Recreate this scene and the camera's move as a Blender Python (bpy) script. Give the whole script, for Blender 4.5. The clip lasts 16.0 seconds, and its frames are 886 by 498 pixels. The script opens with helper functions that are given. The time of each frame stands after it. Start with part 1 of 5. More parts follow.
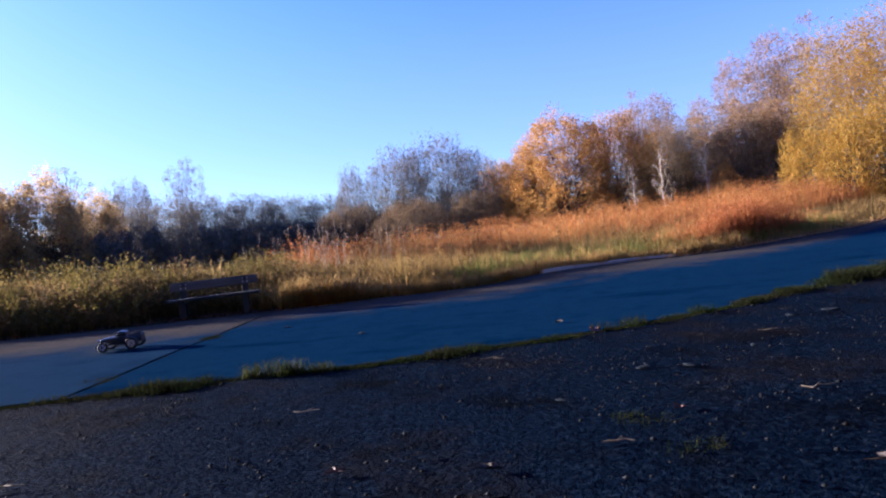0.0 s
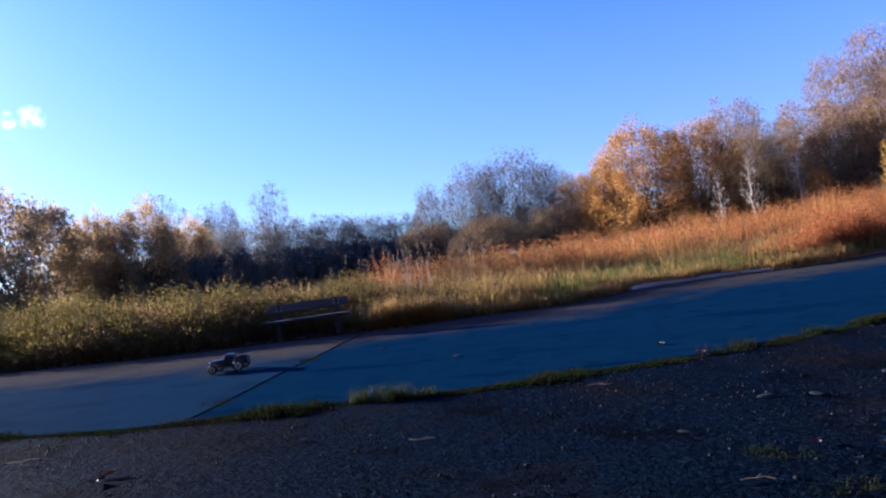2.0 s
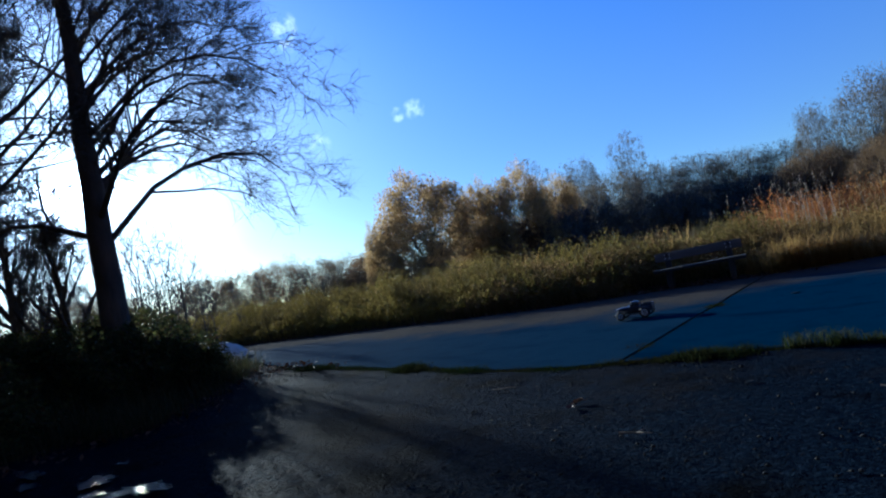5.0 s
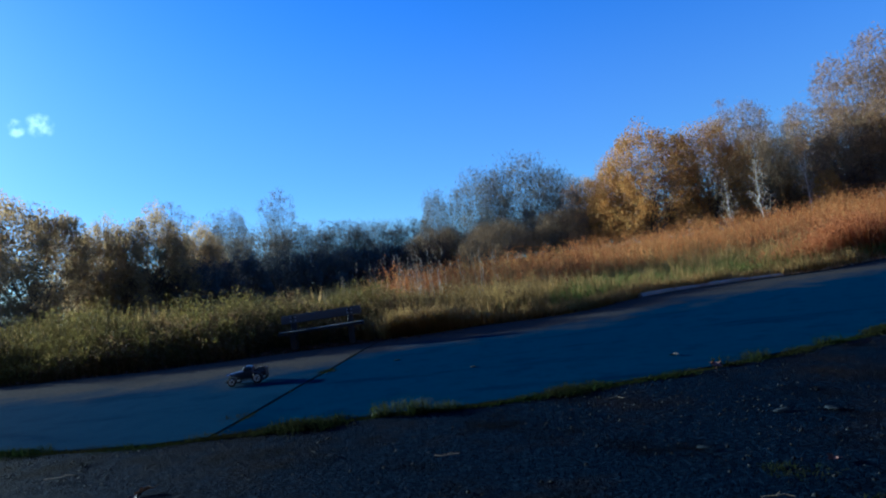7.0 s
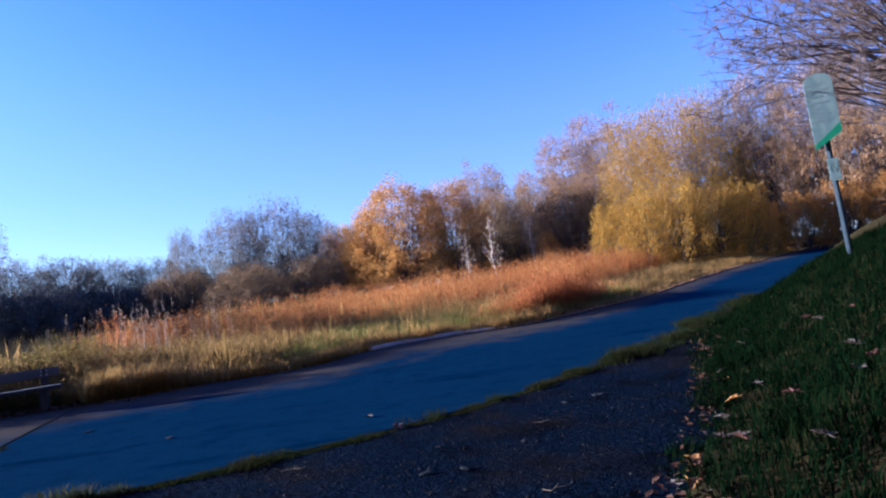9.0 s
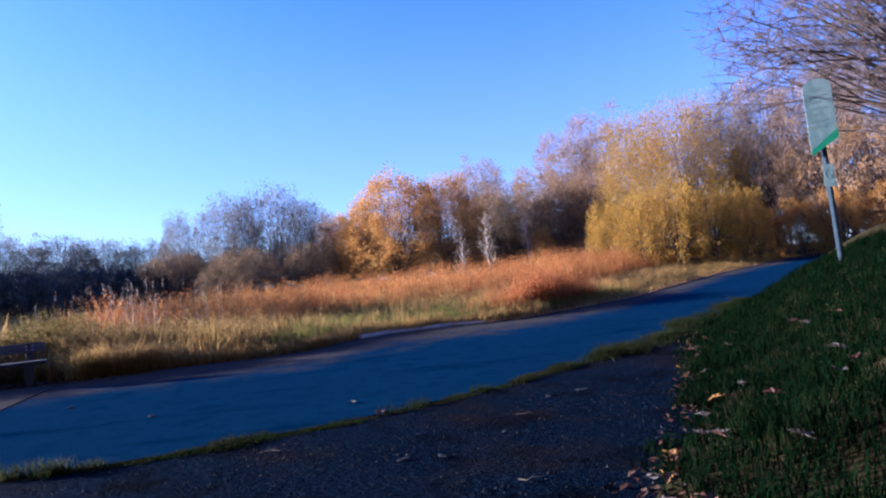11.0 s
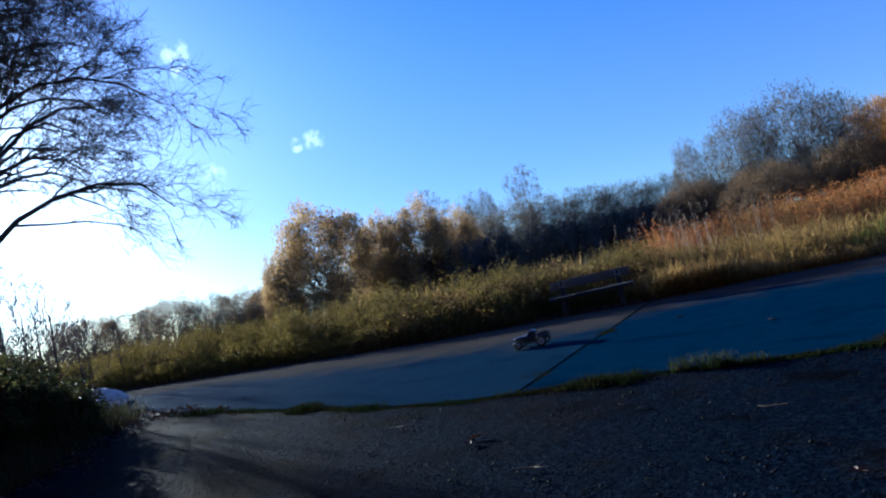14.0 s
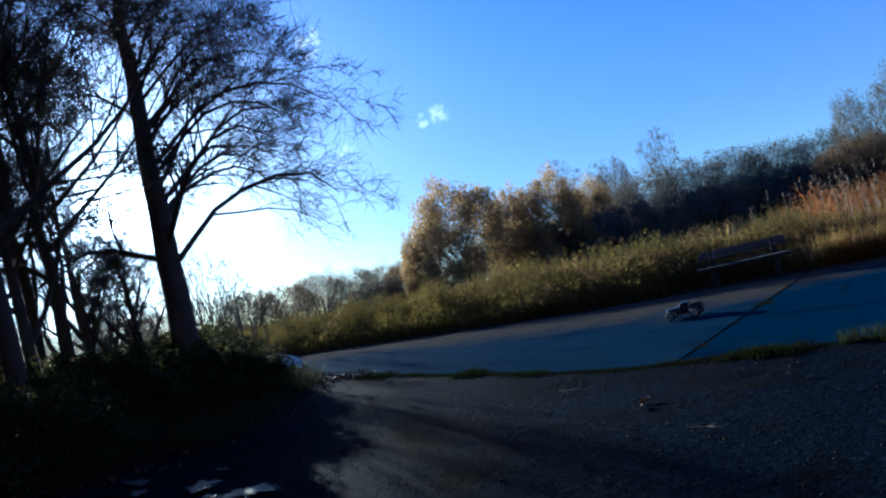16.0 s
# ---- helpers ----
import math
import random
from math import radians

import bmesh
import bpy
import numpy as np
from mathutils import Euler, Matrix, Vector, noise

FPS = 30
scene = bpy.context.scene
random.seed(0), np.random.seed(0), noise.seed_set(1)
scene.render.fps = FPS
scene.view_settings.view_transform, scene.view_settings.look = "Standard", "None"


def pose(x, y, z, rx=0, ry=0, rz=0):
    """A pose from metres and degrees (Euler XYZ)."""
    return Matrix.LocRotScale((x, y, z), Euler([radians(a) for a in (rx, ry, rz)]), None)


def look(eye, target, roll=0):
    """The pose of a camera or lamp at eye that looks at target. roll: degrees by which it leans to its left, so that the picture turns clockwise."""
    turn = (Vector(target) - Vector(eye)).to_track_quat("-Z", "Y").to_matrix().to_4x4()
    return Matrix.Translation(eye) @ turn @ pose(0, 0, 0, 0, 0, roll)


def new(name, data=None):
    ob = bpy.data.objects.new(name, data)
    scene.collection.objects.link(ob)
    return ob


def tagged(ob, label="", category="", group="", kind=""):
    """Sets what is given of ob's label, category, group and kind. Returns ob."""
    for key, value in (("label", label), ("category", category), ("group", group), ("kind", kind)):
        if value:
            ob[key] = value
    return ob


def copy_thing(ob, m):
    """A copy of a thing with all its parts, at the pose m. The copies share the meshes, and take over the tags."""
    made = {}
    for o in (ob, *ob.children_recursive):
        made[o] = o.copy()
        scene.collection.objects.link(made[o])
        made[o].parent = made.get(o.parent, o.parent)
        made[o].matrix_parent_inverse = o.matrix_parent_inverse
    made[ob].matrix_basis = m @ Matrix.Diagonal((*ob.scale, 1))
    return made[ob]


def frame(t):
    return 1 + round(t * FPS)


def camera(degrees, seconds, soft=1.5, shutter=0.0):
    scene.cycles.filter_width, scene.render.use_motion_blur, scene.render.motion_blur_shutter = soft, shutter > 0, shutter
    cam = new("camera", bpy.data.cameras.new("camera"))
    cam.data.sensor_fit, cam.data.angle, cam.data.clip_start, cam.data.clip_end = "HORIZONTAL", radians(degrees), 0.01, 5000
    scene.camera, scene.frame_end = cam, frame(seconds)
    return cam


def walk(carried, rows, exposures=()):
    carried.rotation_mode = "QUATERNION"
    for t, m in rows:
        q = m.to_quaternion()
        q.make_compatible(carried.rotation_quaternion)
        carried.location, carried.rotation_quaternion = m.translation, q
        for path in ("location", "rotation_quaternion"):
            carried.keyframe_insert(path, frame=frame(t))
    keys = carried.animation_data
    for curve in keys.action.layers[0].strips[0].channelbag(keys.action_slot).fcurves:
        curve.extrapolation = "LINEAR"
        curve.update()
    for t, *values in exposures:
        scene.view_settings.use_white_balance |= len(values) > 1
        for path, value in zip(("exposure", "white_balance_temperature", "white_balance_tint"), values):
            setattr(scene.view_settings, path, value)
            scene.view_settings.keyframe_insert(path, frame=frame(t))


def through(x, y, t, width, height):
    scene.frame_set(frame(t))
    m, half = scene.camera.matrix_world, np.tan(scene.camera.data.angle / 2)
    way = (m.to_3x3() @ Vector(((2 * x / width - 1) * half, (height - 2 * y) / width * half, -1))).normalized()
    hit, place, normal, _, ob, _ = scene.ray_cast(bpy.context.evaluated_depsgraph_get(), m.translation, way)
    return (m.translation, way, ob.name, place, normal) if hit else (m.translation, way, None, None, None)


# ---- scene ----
# ---- the camera and its walk ----
cam = camera(70.0, 16.0, soft=2.2)
PATH = [
    (0.0, 0.207, 0.348, 0.950, -0.69, -0.43, 6.72),
    (0.5, 0.353, 0.163, 1.086, -7.72, 1.48, 7.68),
    (1.0, 0.397, 0.121, 1.128, -8.22, 2.08, 7.83),
    (1.5, 0.315, 0.252, 1.088, -3.94, 2.37, 8.27),
    (2.0, 0.003, 0.306, 1.058, 6.09, 1.82, 7.82),
    (2.5, -0.322, 0.208, 1.040, 19.54, 1.72, 8.22),
    (3.0, -0.308, -0.152, 1.048, 36.72, 3.38, 10.35),
    (3.2, -0.290, -0.190, 1.060, 40.90, 3.45, 10.60),
    (4.0, -0.330, -0.250, 1.120, 47.50, 3.30, 11.90),
    (4.6, -0.330, -0.210, 1.150, 43.60, 3.10, 12.20),
    (5.3, -0.290, -0.130, 1.155, 34.20, 2.85, 11.50),
    (5.5, -0.270, -0.113, 1.147, 31.52, 2.86, 11.20),
    (6.0, -0.082, -0.162, 1.196, 23.41, 3.22, 10.07),
    (6.5, -0.099, 0.007, 1.136, 14.80, 3.13, 8.59),
    (7.0, -0.069, 0.170, 1.179, 6.68, 2.22, 8.31),
    (7.5, 0.148, 0.376, 1.170, 1.08, 2.22, 7.32),
    (8.0, 0.310, 0.231, 1.229, -3.42, 2.36, 6.33),
    (8.5, 0.392, -0.029, 1.305, -7.82, 2.37, 7.99),
    (9.0, 0.586, -0.155, 1.366, -14.63, 3.04, 7.48),
    (9.2, 0.640, -0.160, 1.365, -15.90, 3.00, 7.20),
    (10.2, 0.720, -0.170, 1.340, -18.30, 2.75, 5.80),
    (11.3, 0.590, -0.130, 1.300, -13.10, 2.25, 5.15),
    (11.5, 0.533, -0.113, 1.294, -11.73, 2.17, 5.23),
    (12.0, 0.401, 0.119, 1.204, -6.83, 2.27, 5.85),
    (12.5, 0.229, 0.390, 1.105, 0.72, 2.47, 8.47),
    (13.0, 0.036, 0.119, 1.065, 14.07, 2.48, 10.33),
    (13.5, -0.184, 0.053, 1.135, 24.27, 3.31, 12.37),
    (14.0, -0.326, -0.027, 1.164, 29.38, 3.74, 13.35),
    (14.5, -0.349, -0.197, 1.213, 33.99, 4.24, 14.71),
    (15.0, -0.343, -0.310, 1.228, 36.64, 4.49, 15.72),
    (15.5, -0.338, -0.471, 1.256, 39.04, 4.42, 15.40),
    (16.0, -0.281, -0.658, 1.289, 41.29, 3.95, 14.07),
]
EXPOSURES = [(0.0, 2.46, 5000, 25), (2.0, 2.22, 4750, 22), (3.2, 1.85, 4450, 14), (5.5, 1.27, 4250, -3), (7.0, 1.52, 4050, -6), (7.6, 1.95, 4500, 7), (8.2, 2.2, 4650, 20), (9.0, 2.32, 4650, 24), (12.5, 2.52, 4650, 27), (13.5, 1.97, 4500, 14), (14.5, 1.52, 4350, 0), (16.0, 1.5, 4300, 0)]
walk(cam, [(t, pose(x, y, z, 90 + pitch, roll, yaw)) for t, x, y, z, yaw, pitch, roll in PATH], EXPOSURES)

# ---- world, sun ----
SUN_YAW, SUN_UP = 67.5, 13.0  # degrees left of ahead, degrees above the horizon
sun_dir = Vector((-math.sin(radians(SUN_YAW)) * math.cos(radians(SUN_UP)), math.cos(radians(SUN_YAW)) * math.cos(radians(SUN_UP)), math.sin(radians(SUN_UP))))
world = bpy.data.worlds.new("sky")
world.use_nodes = True
scene.world = world
wn, wl = world.node_tree.nodes, world.node_tree.links
sky = wn.new("ShaderNodeTexSky")
sky.sky_type = "NISHITA"
sky.sun_disc = False
sky.sun_elevation, sky.sun_rotation = radians(SUN_UP), radians(-SUN_YAW)
sky.air_density, sky.dust_density, sky.ozone_density = 1.0, 0.6, 3.6
hsv = wn.new("ShaderNodeHueSaturation")
hsv.inputs["Hue"].default_value, hsv.inputs["Saturation"].default_value = 0.522, 1.12
wl.new(sky.outputs[0], hsv.inputs["Color"])
bg = wn["Background"]
bg.inputs["Strength"].default_value = 0.067
# a few small bright wisps of cloud
way = wn.new("ShaderNodeTexCoord").outputs["Generated"]
puff = wn.new("ShaderNodeTexNoise")
puff.inputs["Scale"].default_value, puff.inputs["Detail"].default_value = 55.0, 6.0
wl.new(way, puff.inputs["Vector"])
ragged = wn.new("ShaderNodeMapRange")
ragged.inputs["From Min"].default_value, ragged.inputs["From Max"].default_value = 0.34, 0.74
wl.new(puff.outputs["Fac"], ragged.inputs["Value"])
parts = wn.new("ShaderNodeSeparateXYZ")
wl.new(way, parts.inputs[0])
low = wn.new("ShaderNodeMapRange")
low.interpolation_type = "SMOOTHSTEP"
low.inputs["From Min"].default_value, low.inputs["From Max"].default_value, low.inputs["To Min"].default_value, low.inputs["To Max"].default_value = 0.12, 0.46, 0.38, 0.0
wl.new(parts.outputs["Z"], low.inputs["Value"])
veil = wn.new("ShaderNodeMix")
veil.data_type = "RGBA"
wl.new(low.outputs[0], veil.inputs["Factor"])
wl.new(hsv.outputs[0], veil.inputs["A"])
veil.inputs["B"].default_value = (1.4, 1.45, 1.95, 1)
colour = veil.outputs["Result"]
for yaw, up, size in ((37.7, 15.6, 1.15), (39.4, 15.4, 0.8), (46.8, 14.0, 1.3), (47.9, 24.2, 1.4), (47.7, 22.8, 1.0)):
    to = wn.new("ShaderNodeVectorMath")
    to.operation = "DOT_PRODUCT"
    wl.new(way, to.inputs[0])
    to.inputs[1].default_value = (-math.sin(radians(yaw)) * math.cos(radians(up)), math.cos(radians(yaw)) * math.cos(radians(up)), math.sin(radians(up)))
    near = wn.new("ShaderNodeMapRange")
    near.inputs["From Min"].default_value, near.inputs["From Max"].default_value = math.cos(radians(size)), 1.0
    wl.new(to.outputs["Value"], near.inputs["Value"])
    soft = wn.new("ShaderNodeMath")
    soft.operation = "MULTIPLY"
    wl.new(near.outputs[0], soft.inputs[0])
    wl.new(ragged.outputs[0], soft.inputs[1])
    thick = wn.new("ShaderNodeMapRange")
    thick.interpolation_type = "SMOOTHSTEP"
    thick.inputs["From Min"].default_value, thick.inputs["From Max"].default_value, thick.inputs["To Max"].default_value = 0.04, 0.6, 0.55
    wl.new(soft.outputs[0], thick.inputs["Value"])
    cloud = wn.new("ShaderNodeMix")
    cloud.data_type = "RGBA"
    wl.new(thick.outputs[0], cloud.inputs["Factor"])
    wl.new(colour, cloud.inputs["A"])
    cloud.inputs["B"].default_value = (8.0, 8.0, 8.2, 1)
    colour = cloud.outputs["Result"]
# the bright air close about the sun
to = wn.new("ShaderNodeVectorMath")
to.operation = "DOT_PRODUCT"
wl.new(way, to.inputs[0])
to.inputs[1].default_value = tuple(sun_dir)
for wide, bright in ((16.0, 5.0), (6.0, 14.0), (2.6, 70.0)):
    near = wn.new("ShaderNodeMapRange")
    near.interpolation_type = "SMOOTHERSTEP"
    near.inputs["From Min"].default_value, near.inputs["From Max"].default_value, near.inputs["To Max"].default_value = math.cos(radians(wide)), 1.0, bright
    wl.new(to.outputs["Value"], near.inputs["Value"])
    glow = wn.new("ShaderNodeMix")
    glow.data_type, glow.blend_type = "RGBA", "ADD"
    glow.inputs["Factor"].default_value = 1.0
    wl.new(colour, glow.inputs["A"])
    wl.new(near.outputs[0], glow.inputs["B"])
    colour = glow.outputs["Result"]
wl.new(colour, bg.inputs["Color"])

sun = new("sun", bpy.data.lights.new("sun", "SUN"))
sun.data.energy, sun.data.angle, sun.data.color = 5.0, radians(0.53), (1.0, 0.80, 0.55)
sun.matrix_world = look((0, 0, 0), tuple(-sun_dir))


# ---- materials ----
def shader(name):
    mat = bpy.data.materials.new(name)
    mat.use_nodes = True
    nt = mat.node_tree
    return mat, nt, nt.nodes["Principled BSDF"]


def ramp_of(nt, colours, factor):
    ramp = nt.nodes.new("ShaderNodeValToRGB")
    e = ramp.color_ramp.elements
    while len(e) < len(colours):
        e.new(0.5)
    for i, c in enumerate(colours):
        e[i].position = i / max(1, len(colours) - 1)
        e[i].color = (*c, 1)
    nt.links.new(factor, ramp.inputs[0])
    return ramp.outputs[0]


def noise_of(nt, scale, detail=6, rough=0.6, stretch=None):
    co = nt.nodes.new("ShaderNodeTexCoord")
    n = nt.nodes.new("ShaderNodeTexNoise")
    n.inputs["Scale"].default_value, n.inputs["Detail"].default_value, n.inputs["Roughness"].default_value = scale, detail, rough
    if stretch:
        m = nt.nodes.new("ShaderNodeMapping")
        m.inputs["Scale"].default_value = stretch
        nt.links.new(co.outputs["Object"], m.inputs[0])
        nt.links.new(m.outputs[0], n.inputs["Vector"])
    else:
        nt.links.new(co.outputs["Object"], n.inputs["Vector"])
    return n.outputs["Fac"]


def spread_of(nt, value, lo, hi):
    m = nt.nodes.new("ShaderNodeMapRange")
    m.inputs["From Min"].default_value, m.inputs["From Max"].default_value = lo, hi
    nt.links.new(value, m.inputs["Value"])
    return m.outputs[0]


def mix_of(nt, a, b, factor, how="MIX"):
    m = nt.nodes.new("ShaderNodeMix")
    m.data_type, m.blend_type = "RGBA", how
    for sock, v in ((m.inputs["A"], a), (m.inputs["B"], b), (m.inputs["Factor"], factor)):
        if hasattr(v, "is_output"):
            nt.links.new(v, sock)
        else:
            sock.default_value = (*v, 1) if isinstance(v, tuple) else v
    return m.outputs["Result"]


def bump_of(nt, b, height, strength, distance):
    bump = nt.nodes.new("ShaderNodeBump")
    bump.inputs["Strength"].default_value, bump.inputs["Distance"].default_value = strength, distance
    nt.links.new(height, bump.inputs["Height"])
    nt.links.new(bump.outputs[0], b.inputs["Normal"])


def surface(name, colours, scale, rough=0.8, fine=None, relief=0.01, big=None, metal=0.0, stretch=None, lo=0.3, hi=0.7, gloss=0.5):
    """A solid surface: a ramp over a noise, a second larger noise, and a fine relief."""
    mat, nt, b = shader(name)
    c = ramp_of(nt, colours, spread_of(nt, noise_of(nt, scale, stretch=stretch), lo, hi))
    if big:
        c = mix_of(nt, c, big[1], spread_of(nt, noise_of(nt, big[0], 4), 0.45, 0.75))
    nt.links.new(c, b.inputs["Base Color"])
    b.inputs["Roughness"].default_value, b.inputs["Metallic"].default_value = rough, metal
    b.inputs["Specular IOR Level"].default_value = gloss
    if fine:
        bump_of(nt, b, noise_of(nt, fine, 4, stretch=stretch), 0.8, relief)
    return mat


def plant(name, colours, through=0.35, rough=0.7, patch=None, gloss=0.08):
    """Leaves and blades: a colour for each one, and light that passes through."""
    mat, nt, b = shader(name)
    geo = nt.nodes.new("ShaderNodeNewGeometry")
    c = ramp_of(nt, colours, geo.outputs["Random Per Island"])
    if patch:
        c = mix_of(nt, c, patch[1], spread_of(nt, noise_of(nt, patch[0], 3), 0.4, 0.7))
    nt.links.new(c, b.inputs["Base Color"])
    b.inputs["Roughness"].default_value = rough
    b.inputs["Specular IOR Level"].default_value = gloss
    t = nt.nodes.new("ShaderNodeBsdfTranslucent")
    nt.links.new(c, t.inputs["Color"])
    m = nt.nodes.new("ShaderNodeMixShader")
    m.inputs[0].default_value = through
    nt.links.new(b.outputs[0], m.inputs[1])
    nt.links.new(t.outputs[0], m.inputs[2])
    nt.links.new(m.outputs[0], nt.nodes["Material Output"].inputs["Surface"])
    return mat


M = {}
M["soil"] = surface("soil", [(0.014, 0.014, 0.006), (0.030, 0.025, 0.012), (0.018, 0.021, 0.007)], 2.0, 0.95, 30, 0.03, (0.15, (0.03, 0.02, 0.011)), gloss=0.0)
M["bark"] = surface("bark", [(0.03, 0.024, 0.018), (0.09, 0.07, 0.055)], 6, 0.9, 40, 0.01, stretch=(1, 1, 0.25))
M["bark_pale"] = surface("bark_pale", [(0.085, 0.074, 0.06), (0.17, 0.15, 0.122)], 6, 0.9, 40, 0.01, stretch=(1, 1, 0.25))
M["bark_red"] = surface("bark_red", [(0.038, 0.027, 0.022), (0.085, 0.06, 0.047)], 6, 0.9, 40, 0.01, stretch=(1, 1, 0.25))
M["bark_birch"] = surface("bark_birch", [(0.1, 0.08, 0.06), (0.40, 0.34, 0.26), (0.5, 0.44, 0.36)], 5, 0.8, 30, 0.005, stretch=(1, 1, 3))
M["leaf_brown"] = plant("leaf_brown", [(0.26, 0.175, 0.08), (0.40, 0.27, 0.11), (0.31, 0.23, 0.10)], 0.62)
M["leaf_umber"] = plant("leaf_umber", [(0.13, 0.085, 0.048), (0.19, 0.13, 0.07), (0.155, 0.115, 0.062)], 0.5)
M["leaf_orange"] = plant("leaf_orange", [(0.30, 0.145, 0.035), (0.44, 0.225, 0.055), (0.37, 0.235, 0.06)], 0.55)
M["leaf_yellow"] = plant("leaf_yellow", [(0.32, 0.18, 0.024), (0.43, 0.26, 0.042), (0.25, 0.18, 0.034), (0.36, 0.175, 0.028)], 0.55)
M["haze_grey"] = plant("haze_grey", [(0.10, 0.088, 0.066), (0.16, 0.135, 0.092), (0.20, 0.155, 0.085), (0.085, 0.082, 0.07)], 0.3)
# dark twigs lightened towards blue, distance haze put into their colour
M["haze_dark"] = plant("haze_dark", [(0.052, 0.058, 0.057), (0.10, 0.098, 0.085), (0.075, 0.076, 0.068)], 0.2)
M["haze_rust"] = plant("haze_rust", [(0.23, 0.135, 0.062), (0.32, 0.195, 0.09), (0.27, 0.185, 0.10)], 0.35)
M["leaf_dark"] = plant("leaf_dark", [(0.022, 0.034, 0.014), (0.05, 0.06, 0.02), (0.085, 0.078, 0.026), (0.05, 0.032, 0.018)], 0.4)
# colours halved so part of the trees' shade lies in the blades
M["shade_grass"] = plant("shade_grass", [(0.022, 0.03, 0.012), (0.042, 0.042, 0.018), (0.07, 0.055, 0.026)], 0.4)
M["tuft"] = plant("tuft", [(0.014, 0.026, 0.007), (0.032, 0.041, 0.011), (0.06, 0.056, 0.018)])
M["weed"] = plant("weed", [(0.08, 0.075, 0.017), (0.15, 0.125, 0.025), (0.21, 0.155, 0.034), (0.12, 0.077, 0.027)], 0.55, patch=(0.5, (0.07, 0.055, 0.02)))
M["straw"] = plant("straw", [(0.38, 0.23, 0.065), (0.50, 0.33, 0.115), (0.30, 0.165, 0.045), (0.24, 0.19, 0.055)], 0.6, patch=(0.45, (0.22, 0.15, 0.045)))
M["reed_red"] = plant("reed_red", [(0.34, 0.125, 0.032), (0.44, 0.18, 0.045), (0.42, 0.24, 0.075), (0.24, 0.09, 0.028)], 0.55, patch=(0.35, (0.26, 0.095, 0.03)))
M["weed_dry"] = plant("weed_dry", [(0.17, 0.105, 0.042), (0.23, 0.15, 0.062), (0.13, 0.10, 0.032), (0.16, 0.08, 0.036)], 0.55)
# nearly black: the bank's shade is put into the blade colours
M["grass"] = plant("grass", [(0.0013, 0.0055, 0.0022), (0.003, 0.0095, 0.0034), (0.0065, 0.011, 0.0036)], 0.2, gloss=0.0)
M["strip"] = plant("strip", [(0.006, 0.016, 0.006), (0.014, 0.025, 0.008), (0.030, 0.031, 0.012)], 0.3, gloss=0.0, patch=(1.6, (0.026, 0.025, 0.011)))
M["moss_blade"] = plant("moss_blade", [(0.006, 0.014, 0.006), (0.014, 0.021, 0.008), (0.034, 0.034, 0.014)], 0.2, gloss=0.0, patch=(1.1, (0.03, 0.03, 0.014)))
M["plume"] = plant("plume", [(0.26, 0.22, 0.17), (0.36, 0.31, 0.26), (0.22, 0.17, 0.11)], 0.4)
M["grass_bright"] = plant("grass_bright", [(0.09, 0.14, 0.022), (0.17, 0.20, 0.036), (0.30, 0.24, 0.06)], 0.5, patch=(0.7, (0.19, 0.16, 0.045)))
M["litter"] = plant("litter", [(0.06, 0.022, 0.014), (0.085, 0.042, 0.024), (0.03, 0.016, 0.012), (0.12, 0.075, 0.05)], 0.1)


# ---- the lie of the land ----
def smooth(a, b, v):
    t = np.clip((np.asarray(v, float) - a) / (b - a), 0, 1)
    return t * t * (3 - 2 * t)


def wobble(x, y, size, seed=0.0):
    """A cheap smooth unevenness, about -1 to 1."""
    x, y = np.asarray(x, float) / size + seed, np.asarray(y, float) / size - seed
    return (np.sin(x * 1.3 + 2.1 * np.sin(y * 0.7)) + np.sin(y * 1.7 + 1.3 * np.sin(x * 0.9 + 1)) + np.sin((x + y) * 2.3 + 0.5)) / 3


NEAR_X, NEAR_Y = (-60, -22, -14, -11, -8.6, -6.6, -5.4, -4.4, -3.2, -2.4, -1.4, -0.5, 0.4, 1.2, 2.2, 3.2, 4.4, 5.5, 7.05, 8.6, 10.7, 20.5, 60), (10, 7.7, 7.35, 7.05, 6.1, 5.75, 5.4, 5.15, 5.1, 5.25, 5.45, 5.55, 5.85, 6.1, 6.6, 7.15, 8.05, 8.65, 9.6, 10.9, 12.4, 20.0, 42)
FAR_X, FAR_Y = (-60, -22, -16.5, -11.7, -8.3, -6.5, -5.1, -4, -3.2, -2.4, -1.5, -0.6, 0.4, 1.2, 1.9, 2.9, 4.4, 5.8, 7, 9, 11.9, 15, 20, 32, 60), (14, 11, 10.6, 10.4, 10.35, 10.5, 10.95, 11.4, 11.7, 12.0, 12.4, 12.7, 12.85, 13.2, 14.0, 14.9, 15.2, 15.15, 15.35, 16.4, 17.9, 20.4, 24, 31, 47)
RIGHT_Y, RIGHT_X = (-40, 0, 2, 3.3, 3.75, 4.5, 5.95, 8.05, 10.8, 16, 30, 60), (5, 3.0, 2.5, 2.65, 3.2, 3.95, 5.0, 6.5, 8.8, 15, 38, 90)
LEFT_Y, LEFT_X = (-40, -3, 0, 2.6, 3.0, 4.05, 5.1, 6.0, 7.05, 7.3, 8), (-7, -7.7, -8.0, -7.6, -7.0, -7.65, -8.8, -9.4, -11.2, -14, -26)


def near_edge(x):
    return np.interp(x, NEAR_X, NEAR_Y)


def far_edge(x):
    return np.interp(x, FAR_X, FAR_Y)


def base_z(x, y):
    x, y = np.asarray(x, float), np.asarray(y, float)
    q = np.maximum(0.6 * x + 0.8 * y - 8.0, 0)
    return -0.035 * 22 * np.tanh(x / 22) + 2.0 * np.tanh(q * q / (q + 6) / 40)


